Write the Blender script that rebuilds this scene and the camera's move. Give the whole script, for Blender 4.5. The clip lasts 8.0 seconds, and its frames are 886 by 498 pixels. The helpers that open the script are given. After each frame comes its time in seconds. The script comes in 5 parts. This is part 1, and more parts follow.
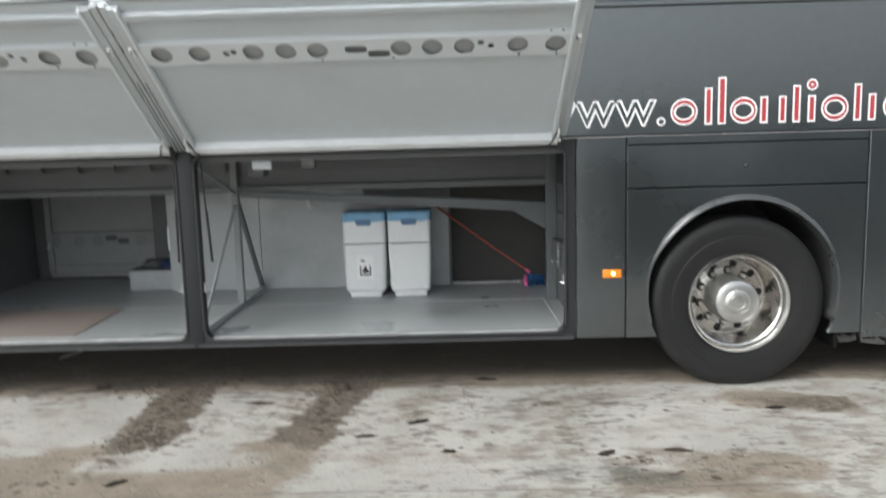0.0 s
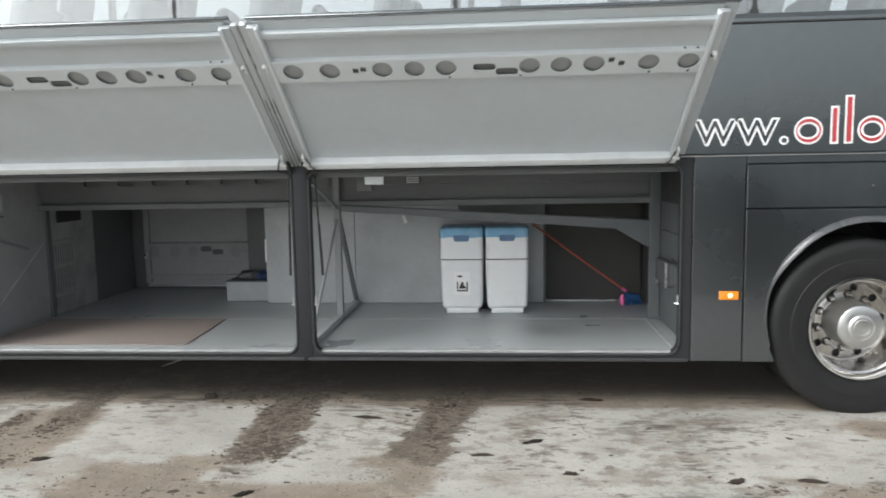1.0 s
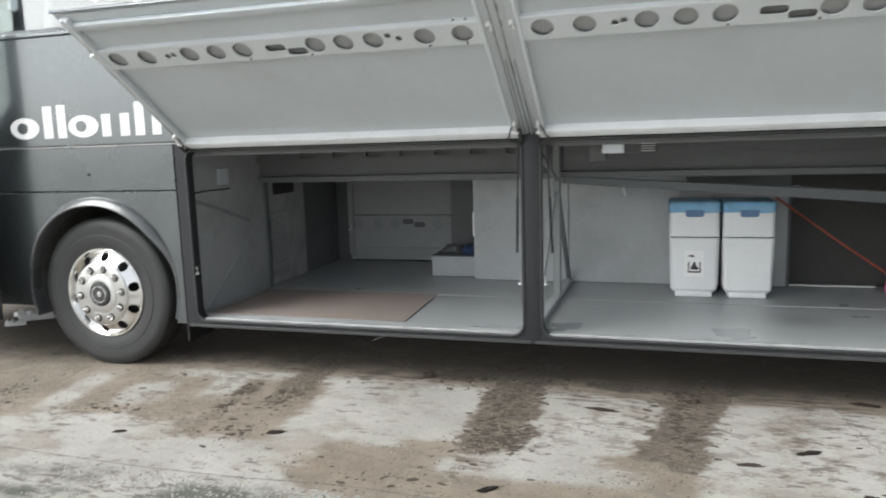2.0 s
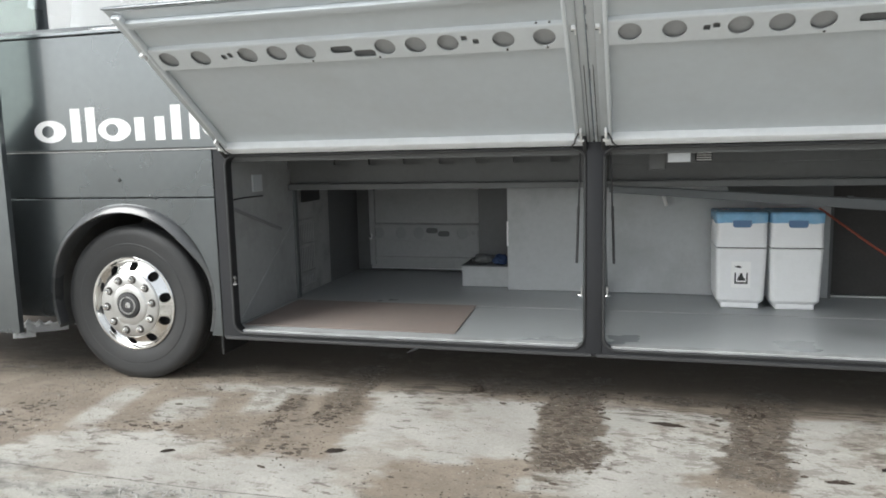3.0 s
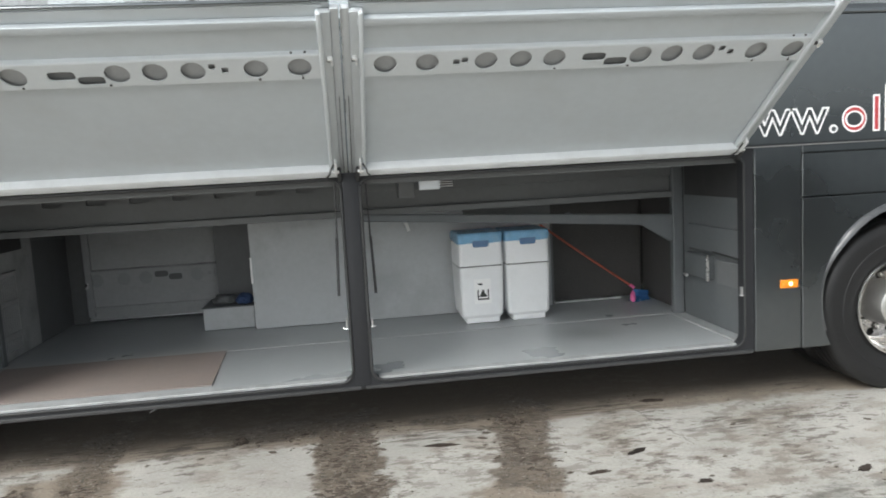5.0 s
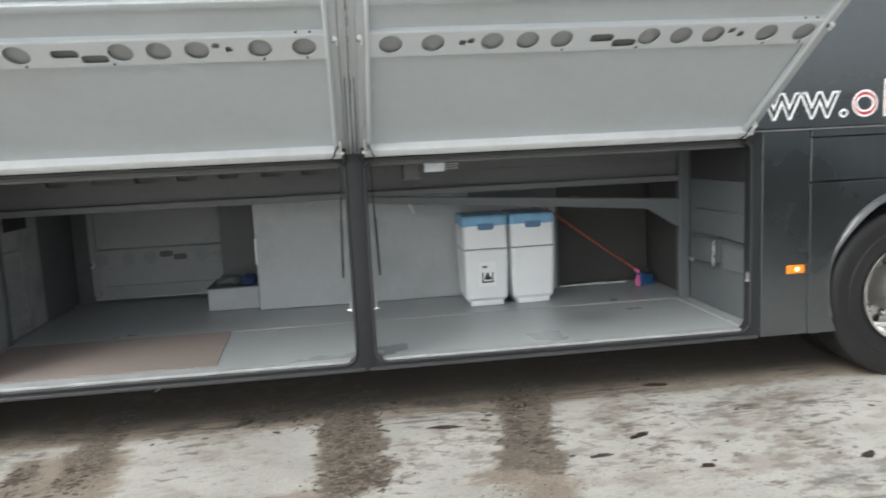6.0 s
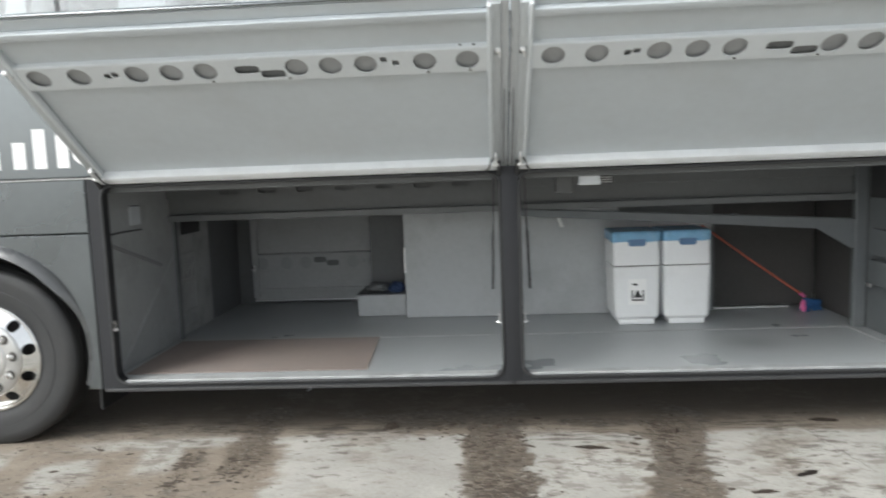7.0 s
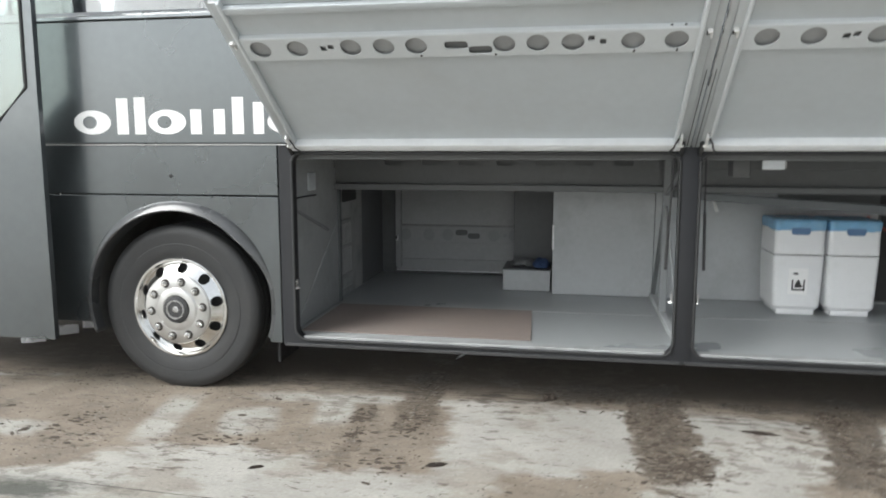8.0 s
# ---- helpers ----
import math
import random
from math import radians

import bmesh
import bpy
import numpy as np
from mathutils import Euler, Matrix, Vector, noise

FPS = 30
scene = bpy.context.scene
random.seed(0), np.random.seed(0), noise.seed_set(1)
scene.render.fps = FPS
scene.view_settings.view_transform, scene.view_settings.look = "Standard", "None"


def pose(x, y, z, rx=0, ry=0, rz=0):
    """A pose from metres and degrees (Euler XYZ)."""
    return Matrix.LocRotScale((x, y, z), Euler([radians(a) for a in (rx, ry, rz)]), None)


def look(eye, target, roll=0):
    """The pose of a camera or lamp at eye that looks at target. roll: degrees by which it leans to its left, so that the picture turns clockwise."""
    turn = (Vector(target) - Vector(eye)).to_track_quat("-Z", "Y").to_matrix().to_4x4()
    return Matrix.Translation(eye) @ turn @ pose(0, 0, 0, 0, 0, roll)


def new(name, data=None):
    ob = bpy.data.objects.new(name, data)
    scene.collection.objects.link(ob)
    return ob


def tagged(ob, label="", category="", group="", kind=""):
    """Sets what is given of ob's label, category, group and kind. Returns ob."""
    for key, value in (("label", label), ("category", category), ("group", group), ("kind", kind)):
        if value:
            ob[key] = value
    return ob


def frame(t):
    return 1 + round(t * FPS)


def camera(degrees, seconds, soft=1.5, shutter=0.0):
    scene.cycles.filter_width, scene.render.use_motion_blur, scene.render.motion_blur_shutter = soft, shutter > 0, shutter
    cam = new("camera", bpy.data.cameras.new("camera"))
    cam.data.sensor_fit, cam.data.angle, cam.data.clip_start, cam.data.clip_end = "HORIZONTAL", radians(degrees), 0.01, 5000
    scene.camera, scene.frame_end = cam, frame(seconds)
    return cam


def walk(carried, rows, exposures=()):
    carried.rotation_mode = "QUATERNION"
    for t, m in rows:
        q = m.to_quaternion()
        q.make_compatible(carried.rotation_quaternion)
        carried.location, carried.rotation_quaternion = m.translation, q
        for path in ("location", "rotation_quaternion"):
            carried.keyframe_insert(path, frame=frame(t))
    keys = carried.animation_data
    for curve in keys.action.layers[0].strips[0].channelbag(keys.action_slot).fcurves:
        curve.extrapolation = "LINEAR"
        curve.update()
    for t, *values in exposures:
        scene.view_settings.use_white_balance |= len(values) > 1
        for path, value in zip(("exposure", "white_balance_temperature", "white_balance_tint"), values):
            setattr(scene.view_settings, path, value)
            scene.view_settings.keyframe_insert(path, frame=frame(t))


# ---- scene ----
cam = camera(62.6, 8.0, 1.8, 0.35)
PATH = [
    (0, (1.071, -4.455, 1.524), (1.041, -2.473, 1.257), -1.58),
    (0.1, (1.037, -4.466, 1.533), (1.007, -2.479, 1.306), -2.69),
    (0.2, (1.002, -4.451, 1.540), (1.000, -2.467, 1.285), -2.79),
    (0.5, (0.868, -4.461, 1.556), (0.820, -2.480, 1.287), -0.90),
    (0.8, (0.766, -4.463, 1.552), (0.634, -2.487, 1.274), -1.01),
    (1, (0.687, -4.450, 1.548), (0.525, -2.469, 1.322), -1.04),
    (1.2, (0.622, -4.406, 1.544), (0.422, -2.432, 1.287), -0.64),
    (1.5, (0.473, -4.320, 1.524), (0.129, -2.366, 1.273), -1.44),
    (1.8, (0.282, -4.164, 1.524), (-0.221, -2.246, 1.266), -2.78),
    (2, (0.186, -4.151, 1.532), (-0.401, -2.261, 1.242), -1.80),
    (2.2, (0.086, -4.123, 1.532), (-0.513, -2.241, 1.218), -1.52),
    (3.3, (-0.470, -4.166, 1.538), (-0.931, -2.236, 1.283), -2.12),
    (3.5, (-0.552, -4.112, 1.565), (-0.980, -2.178, 1.286), -3.03),
    (3.8, (-0.652, -4.059, 1.554), (-0.984, -2.112, 1.238), -2.28),
    (4, (-0.668, -4.058, 1.540), (-0.871, -2.088, 1.262), -1.60),
    (4.2, (-0.683, -4.050, 1.553), (-0.735, -2.070, 1.279), -1.66),
    (4.5, (-0.663, -4.058, 1.556), (-0.563, -2.075, 1.322), -2.40),
    (4.7, (-0.607, -4.062, 1.563), (-0.427, -2.083, 1.345), -2.98),
    (5.8, (-0.591, -4.063, 1.570), (-0.269, -2.106, 1.310), -2.79),
    (6, (-0.592, -4.049, 1.569), (-0.351, -2.083, 1.296), -2.78),
    (6.2, (-0.620, -4.037, 1.567), (-0.446, -2.067, 1.273), -2.71),
    (6.5, (-0.647, -4.033, 1.565), (-0.547, -2.058, 1.271), -2.85),
    (6.8, (-0.677, -4.037, 1.561), (-0.684, -2.053, 1.307), -2.24),
    (7, (-0.689, -4.027, 1.560), (-0.811, -2.043, 1.341), -2.13),
    (7.2, (-0.738, -4.023, 1.559), (-0.966, -2.046, 1.358), -2.17),
    (7.5, (-0.830, -4.040, 1.563), (-1.189, -2.086, 1.333), 0.98),
    (7.8, (-1.059, -4.145, 1.562), (-1.420, -2.194, 1.313), 2.21),
    (8, (-1.191, -4.196, 1.555), (-1.540, -2.245, 1.282), -0.00),
]
walk(cam, [(t, look(eye, target, roll)) for t, eye, target, roll in PATH], [(0, 0.99, 6300, 7), (1.5, 1.03, 6300, 7), (4.5, 1.06, 6300, 7), (7.2, 1.07, 6300, 7), (8, 1.04, 6300, 7)])

# ---- world, sun ----
world = bpy.data.worlds.new("overcast")
scene.world = world
world.use_nodes = True
wn, wl = world.node_tree.nodes, world.node_tree.links
sky = wn.new("ShaderNodeTexSky")
sky.sky_type, sky.sun_disc = "NISHITA", False
sky.sun_elevation, sky.sun_rotation = radians(42), radians(229)
sky.air_density, sky.dust_density, sky.ozone_density = 1.0, 3.0, 0.4
grey = wn.new("ShaderNodeHueSaturation")
grey.inputs["Saturation"].default_value = 0.18
wl.new(sky.outputs[0], grey.inputs["Color"])
wl.new(grey.outputs[0], wn["Background"].inputs["Color"])
wn["Background"].inputs["Strength"].default_value = 0.12
sun = new("sun", bpy.data.lights.new("sun", "SUN"))
sun.data.energy, sun.data.angle, sun.data.color = 1.0, radians(35), (1.0, 0.97, 0.93)
sun.matrix_world = look((-7.5, -6.6, 9), (0, 0, 0))


# ---- materials ----
def mat(name, base, rough=0.5, metal=0.0, vary=0.15, size=6.0, bump=0.0, bump_size=60.0, coat=0.0, spec=0.5, dirt=None, dirt_amount=0.0, dirt_size=2.0, piece=0.0, darker_patches=()):
    m = bpy.data.materials.new(name)
    m.use_nodes = True
    n, l = m.node_tree.nodes, m.node_tree.links
    b = n["Principled BSDF"]
    b.inputs["Metallic"].default_value = metal
    b.inputs["Coat Weight"].default_value = coat
    b.inputs["Specular IOR Level"].default_value = spec
    b.inputs["Coat Roughness"].default_value = 0.06
    co = n.new("ShaderNodeTexCoord").outputs["Object"]
    big = n.new("ShaderNodeTexNoise")
    big.inputs["Scale"].default_value, big.inputs["Detail"].default_value = size, 6
    fine = n.new("ShaderNodeTexNoise")
    fine.inputs["Scale"].default_value, fine.inputs["Detail"].default_value = size * 14, 4
    l.new(co, big.inputs["Vector"]), l.new(co, fine.inputs["Vector"])
    both = n.new("ShaderNodeMix")
    both.inputs["Factor"].default_value = 0.35
    l.new(big.outputs["Fac"], both.inputs["A"]), l.new(fine.outputs["Fac"], both.inputs["B"])
    ramp = n.new("ShaderNodeMapRange")
    ramp.inputs["From Min"].default_value, ramp.inputs["From Max"].default_value = 0.3, 0.7
    ramp.inputs["To Min"].default_value, ramp.inputs["To Max"].default_value = 1 - vary, 1 + vary
    l.new(both.outputs[0], ramp.inputs["Value"])
    tint = n.new("ShaderNodeVectorMath")
    tint.operation = "SCALE"
    tint.inputs[0].default_value = base
    l.new(ramp.outputs[0], tint.inputs["Scale"])
    colour = tint.outputs["Vector"]
    if piece:
        info = n.new("ShaderNodeObjectInfo")
        pr = n.new("ShaderNodeMapRange")
        pr.inputs["To Min"].default_value, pr.inputs["To Max"].default_value = 1 - piece, 1 + piece
        l.new(info.outputs["Random"], pr.inputs["Value"])
        ps = n.new("ShaderNodeVectorMath")
        ps.operation = "SCALE"
        l.new(colour, ps.inputs[0]), l.new(pr.outputs[0], ps.inputs["Scale"])
        colour = ps.outputs["Vector"]
    if dirt:
        spots = n.new("ShaderNodeTexNoise")
        spots.inputs["Scale"].default_value, spots.inputs["Detail"].default_value, spots.inputs["Roughness"].default_value = dirt_size, 9, 0.7
        l.new(co, spots.inputs["Vector"])
        cut = n.new("ShaderNodeMapRange")
        cut.inputs["From Min"].default_value, cut.inputs["From Max"].default_value = 0.48, 0.75
        cut.inputs["To Max"].default_value = dirt_amount
        l.new(spots.outputs["Fac"], cut.inputs["Value"])
        dm = n.new("ShaderNodeMix")
        dm.data_type = "RGBA"
        l.new(cut.outputs[0], dm.inputs["Factor"])
        l.new(colour, dm.inputs[6])
        dm.inputs[7].default_value = (*dirt, 1)
        colour = dm.outputs[2]
    for x, y, a, c, dark in darker_patches:
        mp = n.new("ShaderNodeMapping")
        mp.vector_type = "TEXTURE"
        mp.inputs["Location"].default_value = (x, y, 0)
        mp.inputs["Scale"].default_value = (a, c, 9)
        ln = n.new("ShaderNodeVectorMath")
        ln.operation = "LENGTH"
        l.new(co, mp.inputs["Vector"]), l.new(mp.outputs[0], ln.inputs[0])
        sm = n.new("ShaderNodeMath")
        l.new(ln.outputs["Value"], sm.inputs[0]), l.new(big.outputs["Fac"], sm.inputs[1])
        fall = n.new("ShaderNodeMapRange")
        fall.interpolation_type = "SMOOTHSTEP"
        fall.inputs["From Min"].default_value, fall.inputs["From Max"].default_value = 0.45, 1.7
        fall.inputs["To Min"].default_value, fall.inputs["To Max"].default_value = dark, 1.0
        l.new(sm.outputs[0], fall.inputs["Value"])
        sc = n.new("ShaderNodeVectorMath")
        sc.operation = "SCALE"
        l.new(colour, sc.inputs[0]), l.new(fall.outputs[0], sc.inputs["Scale"])
        colour = sc.outputs["Vector"]
    l.new(colour, b.inputs["Base Color"])
    rr = n.new("ShaderNodeMapRange")
    rr.inputs["From Min"].default_value, rr.inputs["From Max"].default_value = 0.3, 0.7
    rr.inputs["To Min"].default_value, rr.inputs["To Max"].default_value = max(rough - 0.08, 0.02), min(rough + 0.08, 1)
    l.new(big.outputs["Fac"], rr.inputs["Value"])
    l.new(rr.outputs[0], b.inputs["Roughness"])
    if bump:
        bt = n.new("ShaderNodeTexNoise")
        bt.inputs["Scale"].default_value, bt.inputs["Detail"].default_value = bump_size, 6
        l.new(co, bt.inputs["Vector"])
        bn = n.new("ShaderNodeBump")
        bn.inputs["Strength"].default_value, bn.inputs["Distance"].default_value = bump, 0.01
        l.new(bt.outputs["Fac"], bn.inputs["Height"]), l.new(bn.outputs[0], b.inputs["Normal"])
    return m


PAINT = mat("charcoal_paint", (0.136, 0.15, 0.157), 0.3, 0.88, 0.1, 1.2, coat=0.9, dirt=(0.15, 0.158, 0.16), dirt_amount=0.2, dirt_size=1.6)
FRAME = mat("door_frame_paint", (0.027, 0.028, 0.031), 0.5, 0.0, 0.12, 3, spec=0.28, dirt=(0.035, 0.035, 0.034), dirt_amount=0.3)
FLAP = mat("light_grey_flap_paint", (0.54, 0.58, 0.605), 0.42, 0.0, 0.05, 1.5, bump=0.04, bump_size=25, dirt=(0.44, 0.44, 0.42), dirt_amount=0.3, dirt_size=1.2)
ALLOY = mat("brushed_aluminium", (0.74, 0.75, 0.75), 0.38, 0.6, 0.08, 8, dirt=(0.4, 0.39, 0.38), dirt_amount=0.15, dirt_size=7)
RAIL = mat("pale_anodised_rail", (0.79, 0.81, 0.825), 0.45, 0.0, 0.05, 8, dirt=(0.5, 0.5, 0.49), dirt_amount=0.3, dirt_size=7)
# flap paint made paler for the extra light on strip and beads
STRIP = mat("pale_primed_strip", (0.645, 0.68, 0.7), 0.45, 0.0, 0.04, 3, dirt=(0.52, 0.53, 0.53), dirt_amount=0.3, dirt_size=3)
# flap paint darkened for the shade on the far flap
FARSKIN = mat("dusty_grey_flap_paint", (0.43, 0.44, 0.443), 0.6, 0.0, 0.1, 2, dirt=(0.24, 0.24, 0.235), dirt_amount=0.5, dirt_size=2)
SILL = mat("worn_sill_metal", (0.42, 0.428, 0.428), 0.55, 0.15, 0.2, 6, dirt=(0.22, 0.22, 0.215), dirt_amount=0.7, dirt_size=9)
BAY = mat("mid_grey_bay_paint", (0.475, 0.492, 0.5), 0.5, 0.0, 0.08, 2, bump=0.05, bump_size=40, dirt=(0.3, 0.306, 0.304), dirt_amount=0.6, dirt_size=2.2)
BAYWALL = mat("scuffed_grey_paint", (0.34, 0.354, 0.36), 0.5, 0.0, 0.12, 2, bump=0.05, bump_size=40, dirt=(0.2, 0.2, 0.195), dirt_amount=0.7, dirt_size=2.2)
# darkest bay grey, for the beam, posts and rear end wall
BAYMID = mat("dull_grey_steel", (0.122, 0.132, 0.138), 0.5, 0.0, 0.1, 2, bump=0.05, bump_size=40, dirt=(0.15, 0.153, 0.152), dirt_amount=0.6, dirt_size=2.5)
BRACE = mat("dusty_grey_brace", (0.23, 0.24, 0.243), 0.6, 0.0, 0.1, 4)
# dark bay grey; on the deepest panels it stands for shade
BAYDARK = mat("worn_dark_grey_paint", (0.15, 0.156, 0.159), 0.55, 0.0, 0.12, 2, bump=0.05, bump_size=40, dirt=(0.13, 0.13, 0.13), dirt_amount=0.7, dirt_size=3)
# stained grey, base lifted to carry the haze deep in the bay
STAINED = mat("stained_dark_paint", (0.4, 0.406, 0.405), 0.6, 0.0, 0.2, 5, bump=0.1, bump_size=30, dirt=(0.13, 0.13, 0.13), dirt_amount=0.7, dirt_size=4)
# a smudge near the broom, then two broad darker patches further back
LINO = mat("grey_vinyl_floor", (0.37, 0.39, 0.396), 0.32, 0.0, 0.06, 1.1, bump=0.06, bump_size=90, darker_patches=((0.98, 0.62, 0.24, 0.24, 0.68), (0.35, 1.3, 0.6, 0.25, 0.82), (-1.6, 1.3, 0.7, 0.35, 0.8)))
BOARD = mat("brown_plywood", (0.29, 0.242, 0.218), 0.55, 0.0, 0.14, 5, bump=0.08, bump_size=70, dirt=(0.23, 0.212, 0.2), dirt_amount=0.5, dirt_size=4)
BLACK = mat("black_metal", (0.042, 0.042, 0.043), 0.6, 0.0, 0.2, 8)
# brown of the recess panel, also the colour of unlit voids
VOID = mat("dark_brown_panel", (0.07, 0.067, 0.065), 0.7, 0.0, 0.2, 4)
RUBBER = mat("black_rubber", (0.03, 0.031, 0.032), 0.55, 0.0, 0.2, 9, bump=0.15, bump_size=70, dirt=(0.05, 0.048, 0.046), dirt_amount=0.5, dirt_size=3)
CHROME = mat("polished_alloy", (0.82, 0.82, 0.81), 0.13, 1.0, 0.04, 10, bump=0.03, bump_size=30, dirt=(0.4, 0.38, 0.35), dirt_amount=0.25, dirt_size=9)
SATIN = mat("satin_alloy", (0.62, 0.62, 0.61), 0.38, 0.9, 0.08, 12, dirt=(0.3, 0.29, 0.27), dirt_amount=0.35, dirt_size=8)
STEEL = mat("zinc_steel", (0.6, 0.6, 0.6), 0.3, 0.9, 0.1, 20)
ARCH = mat("dark_arch_moulding", (0.06, 0.063, 0.066), 0.3, 0.0, 0.12, 4, coat=0.7, spec=0.5, dirt=(0.14, 0.137, 0.13), dirt_amount=0.4, dirt_size=6)
# rear rubber made blacker, partly for the dimmer light there
DIMTYRE = mat("clean_black_rubber", (0.02, 0.02, 0.0205), 0.5, 0.0, 0.2, 9, spec=0.3, bump=0.12, bump_size=70)
DULL = mat("grimy_alloy", (0.62, 0.6, 0.575), 0.26, 1.0, 0.1, 9, dirt=(0.2, 0.17, 0.14), dirt_amount=0.45, dirt_size=9)
FRONTLINER = mat("sooty_liner", (0.13, 0.128, 0.122), 0.9, 0.0, 0.3, 8, spec=0.2)
GRIME = mat("brake_dust", (0.06, 0.055, 0.05), 0.7, 0.0, 0.3, 30)
PEBBLE = mat("pale_gravel", (0.4, 0.392, 0.372), 0.9, 0.0, 0.3, 30, piece=0.3)
CAVITY = mat("dull_primer", (0.36, 0.37, 0.375), 0.7, 0.0, 0.1, 5)
FLANGE = mat("satin_grey_flange", (0.5, 0.525, 0.54), 0.34, 0.2, 0.08, 3)
SIDERAIL = mat("satin_grey_rail", (0.485, 0.515, 0.53), 0.36, 0.1, 0.06, 4, dirt=(0.36, 0.36, 0.35), dirt_amount=0.4, dirt_size=5)
ZINC = mat("bright_zinc", (0.86, 0.86, 0.85), 0.35, 0.3, 0.05, 20)
WHITE = mat("white_plastic", (0.86, 0.868, 0.872), 0.38, 0.0, 0.03, 5, dirt=(0.66, 0.66, 0.65), dirt_amount=0.35, dirt_size=5)
BLUE = mat("blue_film", (0.19, 0.4, 0.6), 0.2, 0.0, 0.25, 9, bump=0.4, bump_size=24, dirt=(0.4, 0.58, 0.72), dirt_amount=0.5, dirt_size=8)
BLUEDARK = mat("blue_handle_plastic", (0.1, 0.19, 0.34), 0.4, 0.0, 0.1, 12)
CARD = mat("white_card", (0.93, 0.93, 0.92), 0.6, 0.0, 0.03, 20)
INK = mat("black_ink", (0.03, 0.03, 0.03), 0.6, 0.0, 0.1, 20)
VINYL = mat("white_vinyl", (0.84, 0.84, 0.84), 0.35, 0.0, 0.03, 10)
REDVINYL = mat("red_vinyl", (0.44, 0.055, 0.06), 0.35, 0.0, 0.05, 10)
RED = mat("red_handle_plastic", (0.42, 0.1, 0.065), 0.35, 0.0, 0.1, 20)
PINK = mat("pink_cloth", (0.75, 0.16, 0.38), 0.7, 0.0, 0.15, 30)
BRISTLE = mat("blue_bristles", (0.03, 0.11, 0.28), 0.7, 0.0, 0.3, 60)
CLOTH = mat("blue_cloth", (0.04, 0.07, 0.16), 0.85, 0.0, 0.3, 25, bump=0.3, bump_size=120)
FABRIC = mat("grey_seat_fabric", (0.22, 0.23, 0.25), 0.85, 0.0, 0.2, 25, bump=0.2, bump_size=200)
MUD = mat("dried_mud", (0.085, 0.068, 0.053), 0.95, 0.0, 0.35, 40, bump=0.8, bump_size=90, piece=0.3)
LEAF = mat("dead_leaf", (0.034, 0.025, 0.019), 0.9, 0.0, 0.3, 40, bump=0.5, bump_size=90, piece=0.4)
UNSEENWALL = mat("dark_weathered_wall", (0.07, 0.07, 0.068), 0.9, 0.0, 0.2, 0.8)
GRIT = mat("mixed_grit", (0.3, 0.275, 0.245), 0.9, 0.0, 0.2, 30)
gn, gl = GRIT.node_tree.nodes, GRIT.node_tree.links
isl, ramp = gn.new("ShaderNodeNewGeometry"), gn.new("ShaderNodeValToRGB")
ramp.color_ramp.elements[0].color, ramp.color_ramp.elements[1].color = (0.05, 0.04, 0.031, 1), (0.42, 0.4, 0.36, 1)
ramp.color_ramp.elements[0].position = 0.62
gl.new(isl.outputs["Random Per Island"], ramp.inputs[0]), gl.new(ramp.outputs[0], gn["Principled BSDF"].inputs["Base Color"])
TAR = mat("dirty_joint_filler", (0.13, 0.12, 0.105), 0.9, 0.0, 0.3, 20, bump=0.5, bump_size=80)


def glass(name, tint, rough=0.02, low=0.2):
    """Tinted glass: a clear pane with a glossy face."""
    m = bpy.data.materials.new(name)
    m.use_nodes = True
    n, l = m.node_tree.nodes, m.node_tree.links
    clear, gloss, mix = n.new("ShaderNodeBsdfTransparent"), n.new("ShaderNodeBsdfGlossy"), n.new("ShaderNodeMixShader")
    clear.inputs[0].default_value = (*tint, 1)
    gloss.inputs["Roughness"].default_value = rough
    lw = n.new("ShaderNodeLayerWeight")
    bend = n.new("ShaderNodeMath")
    bend.operation = "POWER"
    bend.inputs[1].default_value = 3.0
    share = n.new("ShaderNodeMapRange")
    share.inputs["To Min"].default_value, share.inputs["To Max"].default_value = low, 0.95
    l.new(lw.outputs["Facing"], bend.inputs[0]), l.new(bend.outputs[0], share.inputs["Value"])
    l.new(share.outputs[0], mix.inputs[0]), l.new(clear.outputs[0], mix.inputs[1]), l.new(gloss.outputs[0], mix.inputs[2])
    l.new(mix.outputs[0], n["Material Output"].inputs["Surface"])
    return m


GLASS = glass("tinted_window_glass", (0.93, 0.95, 0.95))
DOORGLASS = glass("green_door_glass", (0.9, 0.95, 0.925), 0.02, 0.12)


def lamp_material():
    m = mat("amber_lens", (0.75, 0.23, 0.02), 0.25, 0.0, 0.1, 40)
    b = m.node_tree.nodes["Principled BSDF"]
    b.inputs["Emission Color"].default_value = (1.0, 0.35, 0.04, 1)
    b.inputs["Emission Strength"].default_value = 0.12
    return m


AMBER = lamp_material()
BULB = mat("lit_bulb", (1, 0.8, 0.4), 0.4)
BULB.node_tree.nodes["Principled BSDF"].inputs["Emission Color"].default_value = (1, 0.72, 0.3, 1)
BULB.node_tree.nodes["Principled BSDF"].inputs["Emission Strength"].default_value = 1.6


